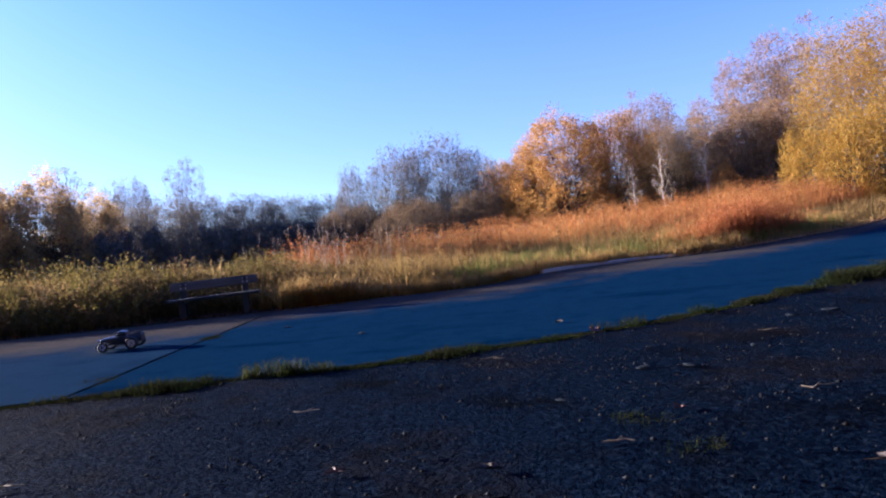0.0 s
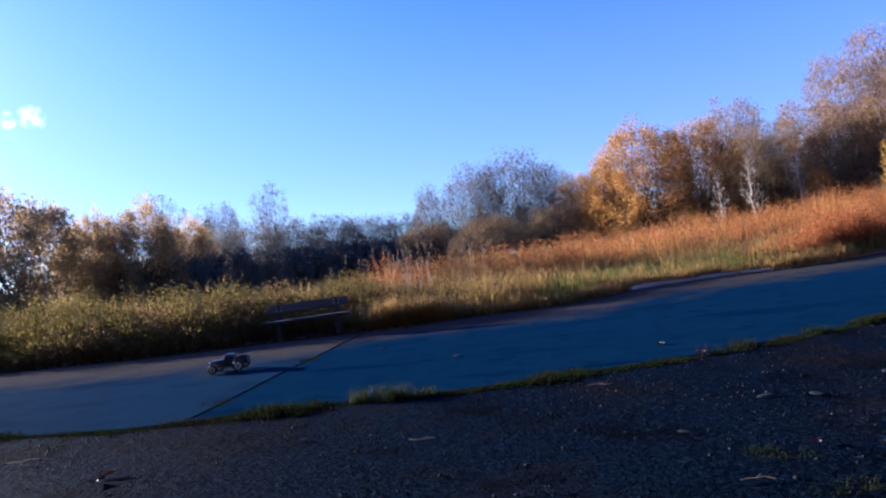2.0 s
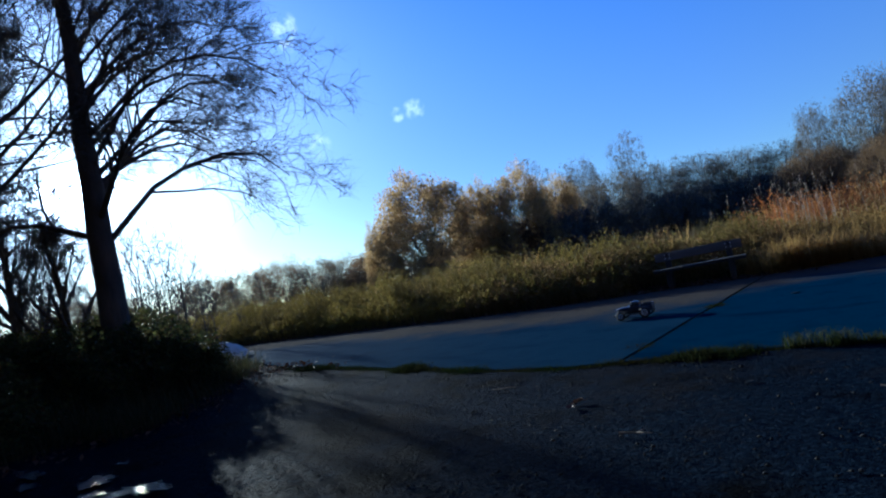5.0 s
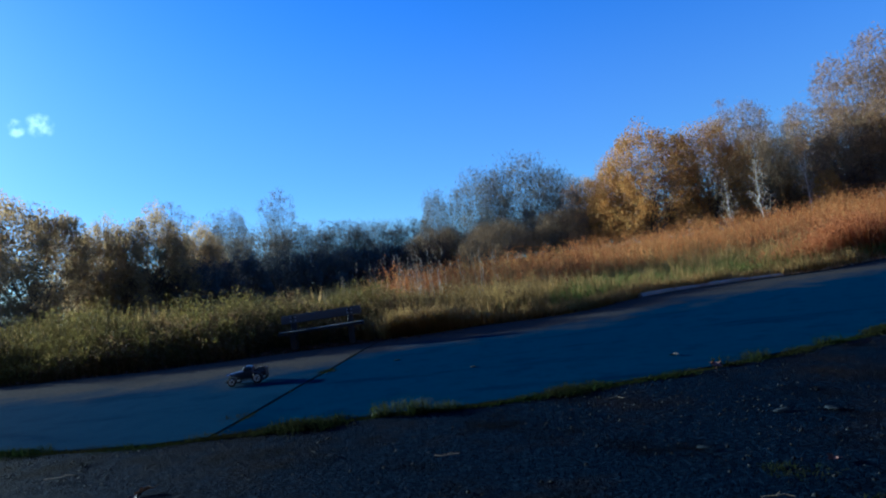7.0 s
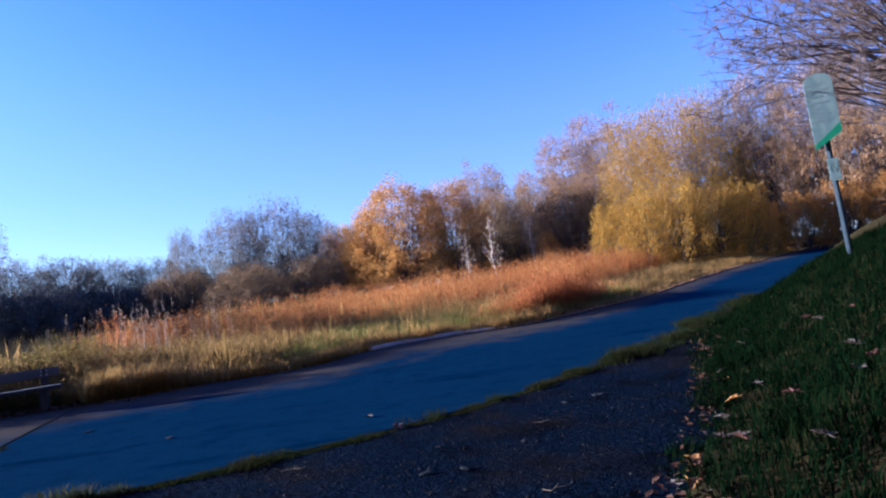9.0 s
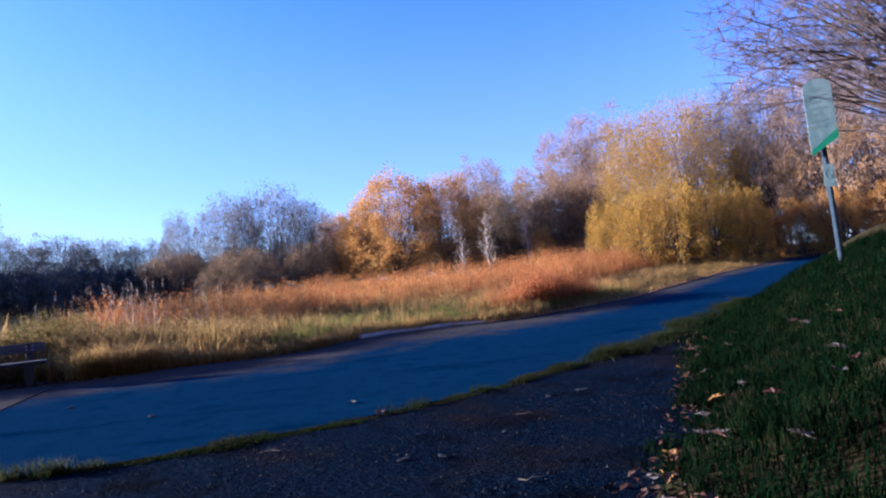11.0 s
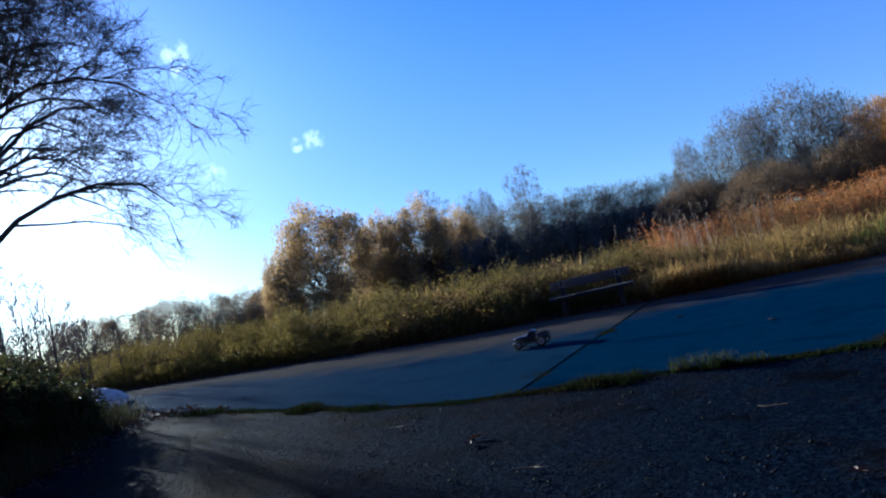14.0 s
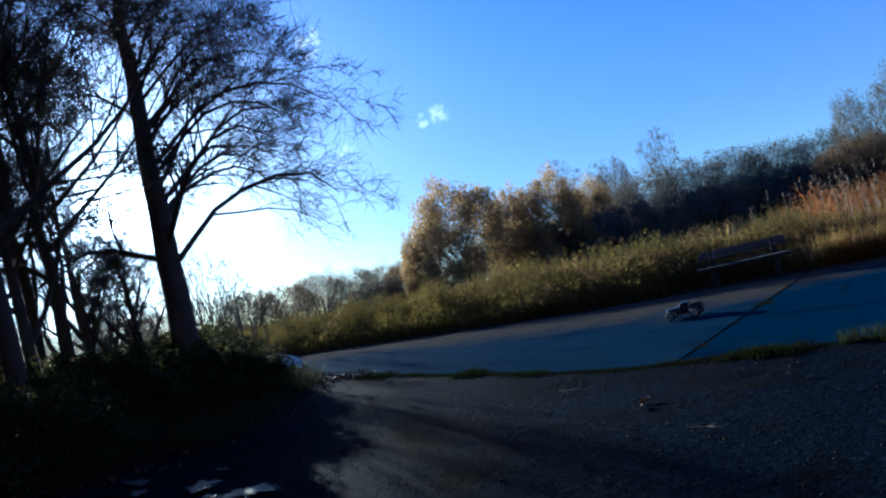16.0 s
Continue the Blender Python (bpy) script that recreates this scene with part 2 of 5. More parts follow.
def bank_z(x, y):
    x, y = np.asarray(x, float), np.asarray(y, float)
    right = np.maximum(x - np.interp(y, RIGHT_Y, RIGHT_X), 0) * 0.8 * (y < 60)
    left = np.maximum(np.interp(y, LEFT_Y, LEFT_X) - x, 0) * (y < near_edge(x) + 0.1)
    fade = smooth(0.1, 1.2, near_edge(x) - y)
    return (1.7 * smooth(-0.3, 4.4, right) - 0.02) * (right > 0) * fade + 0.45 * smooth(0, 4, left) * smooth(0, 1.0, near_edge(x) - y)


def paved(x, y):
    """Where road or tarmac lies, so that the soil keeps below it."""
    return (y < far_edge(x) - 0.1) & (y > near_edge(x) - 0.4) | (y <= near_edge(x)) & (x > np.interp(y, LEFT_Y, LEFT_X)) & (x < np.interp(y, RIGHT_Y, RIGHT_X)) & (y > -13)


def land_z(x, y):
    x, y = np.asarray(x, float), np.asarray(y, float)
    field = smooth(0.0, 1.5, y - far_edge(x))
    return base_z(x, y) + bank_z(x, y) + field * (0.05 + 0.05 * wobble(x, y, 1.1)) + 0.015 * wobble(x, y, 0.5, 3)


# ---- mesh helpers ----
def mesh_of(name, verts, faces):
    """A mesh from an array of points and an array of triangles or quads."""
    verts, faces = np.asarray(verts, np.float32), np.asarray(faces, np.int32)
    me = bpy.data.meshes.new(name)
    me.vertices.add(len(verts))
    me.vertices.foreach_set("co", verts.ravel())
    me.loops.add(faces.size)
    me.loops.foreach_set("vertex_index", faces.ravel())
    me.polygons.add(len(faces))
    me.polygons.foreach_set("loop_start", np.arange(len(faces), dtype=np.int32) * faces.shape[1])
    me.update(calc_edges=True)
    return me


def shaded(me, smooth_it=True):
    me.polygons.foreach_set("use_smooth", [smooth_it] * len(me.polygons))
    return me


def thing(name, me, material, label="", category="", kind="", group=""):
    ob = new(name, me)
    me.materials.append(material)
    return tagged(ob, label, category, group, kind)


def holder(name, m, label, category, group=""):
    ob = new(name)
    ob.matrix_basis = m
    return tagged(ob, label, category, group)


def part(name, bm, material, parent, label=""):
    """Links a bmesh, or a ready mesh, as one mesh under a thing or under a part."""
    if isinstance(bm, bmesh.types.BMesh):
        me = bpy.data.meshes.new(name)
        bm.to_mesh(me)
        bm.free()
    else:
        me = bm
    me.materials.append(material)
    ob = new(name, me)
    ob.parent = parent
    return tagged(ob, label)


def box(size, at=(0, 0, 0), turn=(0, 0, 0), bevel=0.006, segments=2):
    bm = bmesh.new()
    bmesh.ops.create_cube(bm, size=1.0)
    bmesh.ops.scale(bm, vec=size, verts=bm.verts)
    if bevel:
        bmesh.ops.bevel(bm, geom=bm.edges[:], offset=bevel, segments=segments, affect="EDGES", profile=0.6)
    bmesh.ops.transform(bm, matrix=pose(*at, *turn), verts=bm.verts)
    return bm


def rod(r, length, at=(0, 0, 0), turn=(0, 0, 0), sides=16, r2=None, bevel=0.0):
    bm = bmesh.new()
    bmesh.ops.create_cone(bm, cap_ends=True, segments=sides, radius1=r, radius2=r if r2 is None else r2, depth=length)
    if bevel:
        bmesh.ops.bevel(bm, geom=[e for e in bm.edges if abs(e.verts[0].co.z - e.verts[1].co.z) < 1e-6], offset=bevel, segments=2, affect="EDGES")
    bmesh.ops.transform(bm, matrix=pose(*at, *turn), verts=bm.verts)
    return bm


def joined(*many):
    out = bmesh.new()
    for bm in many:
        me = bpy.data.meshes.new("scrap")
        bm.to_mesh(me)
        bm.free()
        out.from_mesh(me)
        bpy.data.meshes.remove(me)
    return out


def grid_sheet(xs, ys, z):
    """A sheet over the lines xs, ys (both 2D arrays of points)."""
    n, m = xs.shape
    idx = np.arange(n * m).reshape(n, m)
    faces = np.stack([idx[:-1, :-1], idx[1:, :-1], idx[1:, 1:], idx[:-1, 1:]], -1).reshape(-1, 4)
    return np.stack([xs, ys, z], -1).reshape(-1, 3), faces


def unit(v):
    return v / np.maximum(np.linalg.norm(v, axis=-1, keepdims=True), 1e-9)


def tubes(p0, p1, r0, r1, sides):
    """Tapered tubes for many straight pieces at once."""
    p0, p1 = np.asarray(p0, float), np.asarray(p1, float)
    a = unit(p1 - p0)
    ref = np.where(np.abs(a[:, 2:3]) > 0.9, [[1.0, 0, 0]], [[0, 0, 1.0]])
    u = unit(np.cross(a, ref))
    v = np.cross(a, u)
    ang = np.arange(sides) * 2 * np.pi / sides
    ring = np.cos(ang)[None, :, None] * u[:, None] + np.sin(ang)[None, :, None] * v[:, None]
    verts = np.concatenate([p0[:, None] + ring * np.asarray(r0)[:, None, None], p1[:, None] + ring * np.asarray(r1)[:, None, None]], 1)
    k = np.arange(sides)
    quad = np.stack([k, (k + 1) % sides, sides + (k + 1) % sides, sides + k], -1)
    faces = quad[None] + (np.arange(len(p0)) * 2 * sides)[:, None, None]
    return verts.reshape(-1, 3), faces.reshape(-1, 4)


def merged(*pieces):
    verts, faces, n = [], [], 0
    for v, f in pieces:
        verts.append(v)
        faces.append(f + n)
        n += len(v)
    return np.concatenate(verts), np.concatenate(faces)


def leaf_quads(rng, at, size, flat=0.0, long=1.6):
    """Small pointed leaves in random turns; flat 1 lays them down."""
    n = len(at)
    d = rng.normal(size=(n, 3))
    d[:, 2] *= 1 - flat
    d = unit(d)
    nrm = rng.normal(size=(n, 3))
    nrm[:, 2] += 6 * flat
    side = unit(np.cross(d, nrm))
    up = np.cross(side, d)
    s = np.asarray(size)[:, None] * rng.uniform(0.7, 1.3, (n, 1))
    a, b = at - d * s * 0.5 * long, at + d * s * 0.5 * long
    fold = up * s * rng.uniform(0.05, 0.3, (n, 1))
    l, r = at + side * s * 0.45 + fold, at - side * s * 0.45 + fold
    verts = np.stack([a, l, b, r], 1).reshape(-1, 3)
    i = np.arange(n)[:, None] * 4
    return verts, np.concatenate([i + [[0, 1, 2]], i + [[0, 2, 3]]])


def blades(rng, base, height, width, lean=0.35):
    """Bent blades of grass, three triangles each."""
    n = len(base)
    ang = rng.uniform(0, 2 * np.pi, n)
    out = np.stack([np.cos(ang), np.sin(ang), np.zeros(n)], -1)
    side = np.stack([-out[:, 1], out[:, 0], np.zeros(n)], -1)
    h, w = np.asarray(height)[:, None], np.asarray(width)[:, None]
    k = rng.uniform(0.1, 1, (n, 1)) * lean
    mid = base + out * h * k * 0.35 + [[0, 0, 1]] * h * 0.6
    tip = base + out * h * k * 1.2 + [[0, 0, 1]] * h * (1 - 0.35 * k)
    verts = np.stack([base - side * w, base + side * w, mid - side * w * 0.7, mid + side * w * 0.7, tip], 1).reshape(-1, 3)
    i = np.arange(n)[:, None] * 5
    return verts, np.concatenate([i + [[0, 1, 3]], i + [[0, 3, 2]], i + [[2, 3, 4]]])


def tussocks(rng, x, y, per, radius, height, width, lean=0.45, sink=0.02):
    """Blades gathered in tussocks round the points x, y."""
    n = len(x)
    cx, cy = np.repeat(x, per), np.repeat(y, per)
    r, a = radius * np.sqrt(rng.uniform(0, 1, n * per)), rng.uniform(0, 2 * np.pi, n * per)
    px, py = cx + r * np.cos(a), cy + r * np.sin(a)
    h = np.repeat(np.asarray(height) * np.ones(n), per) * rng.uniform(0.45, 1.1, n * per)
    return blades(rng, np.stack([px, py, land_z(px, py) - sink], -1), h, width * rng.uniform(0.6, 1.3, n * per), lean)


def weeds(rng, x, y, height, leaves, leaf, width=0.006):
    """Upright stems with leaves along them and a tuft at the top."""
    n = len(x)
    base = np.stack([x, y, land_z(x, y) - 0.02], -1)
    h = np.asarray(height) * np.ones(n)
    lean = rng.normal(0, 0.12, (n, 2))
    tip = base + np.concatenate([lean * h[:, None], h[:, None]], 1)
    stems = tubes(base, tip, np.full(n, width), np.full(n, width * 0.4), 3)
    t = rng.uniform(0.15, 1.02, (n, leaves, 1)) ** 0.8
    at = base[:, None] + (tip - base)[:, None] * t + rng.normal(0, 1, (n, leaves, 3)) * [[[0.05, 0.05, 0.02]]] * h[:, None, None]
    return stems, leaf_quads(rng, at.reshape(-1, 3), np.full(n * leaves, leaf * 0.75), 0.0, 2.3)


def quads_to_tris(f):
    return np.concatenate([f[:, [0, 1, 2]], f[:, [0, 2, 3]]])


# ---- ground ----
def lines(lo, hi, fine, far):
    """Grid lines, fine from lo to hi and ever wider out to far."""
    mid = list(np.arange(lo, hi + 1e-6, fine))
    step, out = fine, []
    v = hi
    while v < far:
        step *= 1.35
        v += step
        out.append(v)
    step, low, v = fine, [], lo
    while v > -far:
        step *= 1.35
        v -= step
        low.append(v)
    return np.array(low[::-1] + mid + out)


gx, gy = np.meshgrid(lines(-26, 30, 0.35, 2500), lines(-14, 42, 0.35, 2500), indexing="ij")
gz = land_z(gx, gy) - np.where(paved(gx, gy), 0.05, 0.0)
gz = np.where(np.hypot(gx, gy) > 120, np.minimum(gz, 1.2), gz)
ground = thing("ground", shaded(mesh_of("ground", *grid_sheet(gx, gy, gz))), M["soil"], "rough grassy field soil with autumn litter", "ground", "structure")


# ---- road and tarmac ----
def road_mesh(x0, x1, a, b, step=0.3, across=24, lift=0.02):
    n = max(2, int((x1 - x0) / step))
    xs = np.linspace(x0, x1, n)[:, None] * np.ones((1, across))
    t = np.linspace(a, b, across)[None]
    ys = near_edge(xs) * (1 - t) + far_edge(xs) * t
    z = base_z(xs, ys) + lift + 0.006 * wobble(xs, ys, 0.8)
    v, f = grid_sheet(xs, ys, z)
    edge = np.concatenate([np.arange(across), np.arange(1, n) * across + across - 1, (n - 1) * across + np.arange(across - 2, -1, -1), np.arange(n - 2, 0, -1) * across])
    low = v[edge] - [0, 0, 0.12]
    i, m = np.arange(len(edge)), len(edge)
    skirt = np.stack([edge[i], len(v) + i, len(v) + (i + 1) % m, edge[(i + 1) % m]], -1)
    me = shaded(mesh_of("road_slab", np.concatenate([v, low]), np.concatenate([f, skirt])), False)
    side = np.broadcast_to(t, xs.shape).ravel()
    me.attributes.new("across", "FLOAT", "POINT").data.foreach_set("value", np.concatenate([side, side[edge]]).astype(np.float32))
    return me


def worn_road(name, colours, scale, dirt, gloss, start):
    """Weathered paving, with brown dirt trodden and washed up along its far side, and streaks of wear."""
    mat, nt, b = shader(name)
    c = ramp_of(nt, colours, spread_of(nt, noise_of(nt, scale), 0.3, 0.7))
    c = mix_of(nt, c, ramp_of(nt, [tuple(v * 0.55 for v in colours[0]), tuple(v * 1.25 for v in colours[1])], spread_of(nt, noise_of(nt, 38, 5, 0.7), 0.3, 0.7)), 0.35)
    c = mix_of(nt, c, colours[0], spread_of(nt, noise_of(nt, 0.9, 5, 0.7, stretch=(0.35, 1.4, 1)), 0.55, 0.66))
    where = nt.nodes.new("ShaderNodeAttribute")
    where.attribute_name = "across"
    ragged = nt.nodes.new("ShaderNodeMath")
    ragged.operation = "MULTIPLY_ADD"
    nt.links.new(noise_of(nt, 1.1, 6, 0.65), ragged.inputs[0])
    ragged.inputs[1].default_value = 0.55
    nt.links.new(where.outputs["Fac"], ragged.inputs[2])
    band = nt.nodes.new("ShaderNodeMapRange")
    band.interpolation_type = "SMOOTHSTEP"
    band.inputs["From Min"].default_value, band.inputs["From Max"].default_value, band.inputs["To Max"].default_value = start, start + 0.3, 0.92
    nt.links.new(ragged.outputs[0], band.inputs["Value"])
    c = mix_of(nt, c, ramp_of(nt, dirt, spread_of(nt, noise_of(nt, 16, 5), 0.3, 0.7)), band.outputs[0])
    nt.links.new(c, b.inputs["Base Color"])
    b.inputs["Roughness"].default_value, b.inputs["Specular IOR Level"].default_value, b.inputs["IOR"].default_value = 0.95, gloss, 1.1
    bump_of(nt, b, noise_of(nt, 60, 4), 0.8, 0.006)
    return mat


# paving colours darkened and blued to stand in for shade; sun reaches this road
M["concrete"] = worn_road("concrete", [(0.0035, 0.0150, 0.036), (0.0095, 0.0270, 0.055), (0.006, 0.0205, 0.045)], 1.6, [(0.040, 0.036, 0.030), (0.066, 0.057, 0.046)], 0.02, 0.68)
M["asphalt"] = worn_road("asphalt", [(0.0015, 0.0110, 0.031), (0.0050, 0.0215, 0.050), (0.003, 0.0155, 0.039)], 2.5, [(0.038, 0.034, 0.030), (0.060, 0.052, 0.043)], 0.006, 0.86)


def crumbled(name):
    """Old tarmac: shade put into the binder's dark colour, pale worn stones, brown patches for dirt and sun dapple,
    and a relief at three sizes.
    """
    mat, nt, b = shader(name)
    # near-black blue stands in for shade that is not cast here
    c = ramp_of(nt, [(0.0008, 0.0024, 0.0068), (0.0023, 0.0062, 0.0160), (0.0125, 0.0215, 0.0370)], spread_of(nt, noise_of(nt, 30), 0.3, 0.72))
    # brown patches carry both dirt and sunlit dapple as colour
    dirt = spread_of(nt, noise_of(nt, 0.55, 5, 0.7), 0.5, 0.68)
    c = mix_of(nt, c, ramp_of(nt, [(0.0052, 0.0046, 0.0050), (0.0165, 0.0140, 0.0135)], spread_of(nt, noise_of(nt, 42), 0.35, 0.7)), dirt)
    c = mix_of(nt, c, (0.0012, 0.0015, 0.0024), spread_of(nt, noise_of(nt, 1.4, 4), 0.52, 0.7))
    nt.links.new(c, b.inputs["Base Color"])
    b.inputs["Roughness"].default_value, b.inputs["Specular IOR Level"].default_value, b.inputs["IOR"].default_value = 0.75, 0.02, 1.2
    lumps = nt.nodes.new("ShaderNodeMath")
    lumps.operation = "MULTIPLY_ADD"
    nt.links.new(noise_of(nt, 13, 5, 0.65), lumps.inputs[0])
    lumps.inputs[1].default_value = 2.2
    nt.links.new(noise_of(nt, 50, 4), lumps.inputs[2])
    bump_of(nt, b, lumps.outputs[0], 0.9, 0.05)
    return mat


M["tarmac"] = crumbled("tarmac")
road = tagged(new("road"), "old road of worn concrete and asphalt slabs", "road", "", "structure")
M["moss"] = surface("moss", [(0.006, 0.010, 0.006), (0.018, 0.022, 0.011)], 14, 0.95, 90, 0.01, gloss=0.1)
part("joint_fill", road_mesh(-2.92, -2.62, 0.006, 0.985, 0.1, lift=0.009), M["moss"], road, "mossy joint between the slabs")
part("road_slab", road_mesh(-60, -2.80, 0.006, 0.985, 0.5), M["concrete"], road, "pale worn concrete slab with shade blued into its colour")
part("road_slab", road_mesh(-2.745, 60, 0.006, 0.985, 0.5), M["asphalt"], road, "worn asphalt slab with shade blued into its dark colour")

tx = np.linspace(-16, 16, 130)[:, None] * np.ones((1, 90))
tt = np.linspace(0, 1, 90)[None]
ty = -13 * (1 - tt) + (near_edge(tx) - 0.06) * tt
tarmac = thing("pavement", shaded(mesh_of("pavement", *grid_sheet(tx, ty, base_z(tx, ty) + 0.012 + 0.012 * wobble(tx, ty, 0.7)))), M["tarmac"], "crumbling tarmac with loose grit, shade put into its dark colour", "pavement", "structure")


# ---- trees ----
class Wood:
    """Grows the wood of one tree as straight pieces."""

    def __init__(self, seed, up=0.12, wander=0.22, kids=(5, 4, 3), ratio=0.55, spread=(35, 65), droop=0.0, fine=0.004):
        self.r, self.up, self.wander, self.kids, self.ratio, self.spread, self.droop, self.fine = random.Random(seed), up, wander, kids, ratio, spread, droop, fine
        self.seg, self.tips, self.ends, self.limb = [], [], [], 0

    def aside(self, d):
        r = self.r
        a = d.cross(Vector((r.gauss(0, 1), r.gauss(0, 1), r.gauss(0, 1)))).normalized()
        return (Matrix.Rotation(radians(r.uniform(*self.spread)), 3, a) @ d).normalized()

    def branch(self, p, d, length, rad, level):
        r, n = self.r, (7, 6, 4, 3, 2)[min(level, 4)]
        last = level > len(self.kids) - 1
        bends = self.up if level < 3 else self.up * 0.5
        points, dirs = [p.copy()], [d.copy()]
        for i in range(n):
            w = self.wander * (0.5 + 0.5 * level)
            d = (d + Vector((r.gauss(0, w), r.gauss(0, w), r.gauss(0, w))) * 0.5 + Vector((0, 0, bends - self.droop * (i / n) * (level > 0)))).normalized()
            q = p + d * (length / n)
            ra, rb = rad * (1 - 0.8 * i / n), rad * (1 - 0.8 * (i + 1) / n)
            self.seg.append((p, q, max(ra, self.fine), max(rb, self.fine * 0.7), self.limb))
            p = q
            points.append(p.copy())
            dirs.append(d.copy())
        if last or level >= len(self.kids) - 1:
            self.tips += points[1:]
        if not last:
            for _ in range(self.kids[level]):
                k = r.uniform(0.25, 1.0) * n
                i = min(int(k), n - 1)
                at = points[i].lerp(points[i + 1], k - i)
                self.branch(at, self.aside(dirs[i]), length * self.ratio * r.uniform(0.6, 1.15) * (1.15 - 0.4 * k / n), rad * (1 - 0.8 * k / n) * 0.6, level + 1)

    def trunk(self, height, rad, lean=(0, 0), limbs=9, first=0.25, reach=0.45, tilt=(35, 75), wob=0.03, top=1.0, aim=None, stout=0.55):
        r, n = self.r, 12
        points = [Vector((0, 0, -0.3))]
        for i in range(1, n + 1):
            t = i / n
            points.append(Vector((lean[0] * height * t + r.gauss(0, wob * height * 0.3) * t, lean[1] * height * t + r.gauss(0, wob * height * 0.3) * t, height * t * top)))
        for i in range(n):
            flare = 1.35 if i == 0 else 1.0
            self.seg.append((points[i], points[i + 1], rad * flare * (1 - 0.88 * i / n), rad * (1 - 0.88 * (i + 1) / n), 0))
        self.limb = 0
        for j in range(limbs):
            self.limb = j + 1
            t = first + (0.97 - first) * (j + r.random() * 0.7) / limbs
            k = t * n
            i = min(int(k), n - 1)
            at = points[i].lerp(points[i + 1], k - i)
            az = j * 2.4 + r.gauss(0, 0.4)
            if aim and r.random() < aim[1]:
                az = radians(aim[0] + r.gauss(0, 28))
            a = radians(tilt[1] + (tilt[0] - tilt[1]) * t + r.gauss(0, 6))
            d = Vector((math.cos(az) * math.sin(a), math.sin(az) * math.sin(a), math.cos(a)))
            self.branch(at, d, height * reach * (1.15 - 0.75 * t) * r.uniform(0.8, 1.15), rad * (1 - 0.88 * t) * stout, 1)
        return self

    def fan(self, height, radius, targets, rad=0.14, kids=6, sub=2, low=0.12, flat=0.5, mains=9):
        """A dome: a few stems from the foot that fork towards points all through a half egg, with twigs about them."""
        r = self.r
        stems = []
        for m in range(mains):
            az, el = m * 2.399 + r.gauss(0, 0.3), radians(38 + 48 * ((m * 0.618) % 1))
            tip = Vector((math.cos(az) * math.cos(el) * radius, math.sin(az) * math.cos(el) * radius, math.sin(el) * height)) * r.uniform(0.42, 0.6)
            pts = [Vector((r.gauss(0, 0.04), r.gauss(0, 0.04), -0.06)) * height]
            for k in range(1, 6):
                t = k / 5
                pts.append(Vector((tip.x * t ** 1.3, tip.y * t ** 1.3, tip.z * t)) + Vector((r.gauss(0, 0.014), r.gauss(0, 0.014), 0)) * height)
            thick = rad * r.uniform(0.6, 1.1)
            for k in range(5):
                self.seg.append((pts[k], pts[k + 1], thick * (1 - 0.11 * k), thick * (1 - 0.11 * (k + 1)), 0))
            stems.append((pts, tip.normalized(), thick))
        for j in range(targets):
            az = j * 2.399 + r.gauss(0, 0.3)
            up = (j + 0.5) / targets
            el = math.asin(low + (1 - low) * up)
            q = r.uniform(0.76, 1.0) ** 0.5 * (1 + 0.09 * noise.noise(Vector((math.cos(az) * 1.7, math.sin(az) * 1.7, up * 2 + radius))))
            end = Vector((math.cos(az) * math.cos(el) ** flat * radius * q, math.sin(az) * math.cos(el) ** flat * radius * q, math.sin(el) * height * q))
            self.ends.append(end)
            way = end.normalized()
            own = max(stems, key=lambda s: s[1].dot(way) + r.gauss(0, 0.12))
            k = r.uniform(1.2, 4.99)
            i = int(k)
            a = own[0][i].lerp(own[0][i + 1], k - i)
            ctrl = a.lerp(end, 0.5) + Vector((0, 0, 1)) * height * r.uniform(-0.02, 0.10)
            pts = []
            for n in range(6):
                t = n / 5
                pts.append(a * (1 - t) ** 2 + ctrl * 2 * t * (1 - t) + end * t * t + Vector((r.gauss(0, 0.01), r.gauss(0, 0.01), r.gauss(0, 0.01))) * height * (0 < n))
            thin = own[2] * (1 - 0.11 * k) * 0.42
            for n in range(5):
                self.seg.append((pts[n], pts[n + 1], max(thin * (1 - n / 5.2), self.fine), max(thin * (1 - (n + 1) / 5.2), self.fine), 0))
            for _ in range(kids):
                k = 5 - 3.6 * r.random() ** 1.4 - 0.01
                i = int(k)
                p = pts[i].lerp(pts[i + 1], k - i)
                d = ((pts[i + 1] - pts[i]).normalized() * 0.45 + Vector((r.gauss(0, 0.65), r.gauss(0, 0.65), r.gauss(0.0, 0.5)))).normalized()
                n = radius * r.uniform(0.06, 0.19)
                for _ in range(3):
                    e = p + d * n / 3
                    self.seg.append((p, e, self.fine * 1.2, self.fine * 0.8, 0))
                    self.tips.append(e)
                    for _ in range(sub):
                        dd = (d + Vector((r.gauss(0, 0.7), r.gauss(0, 0.7), r.gauss(0.1, 0.6)))).normalized()
                        f = e + dd * n * r.uniform(0.2, 0.5)
                        self.seg.append((e, f, self.fine, self.fine * 0.6, 0))
                        self.tips.append(f)
                    p, d = e, (d + Vector((r.gauss(0, 0.25), r.gauss(0, 0.25), r.gauss(0, 0.25)))).normalized()
        return self

    def mesh(self, name="trunk", limb=None, far=False):
        out = []
        segs = self.seg if limb is None else [s for s in self.seg if s[4] == limb]
        p0, p1 = np.array([tuple(s[0]) for s in segs]), np.array([tuple(s[1]) for s in segs])
        r0, r1 = np.array([s[2] for s in segs]), np.array([s[3] for s in segs])
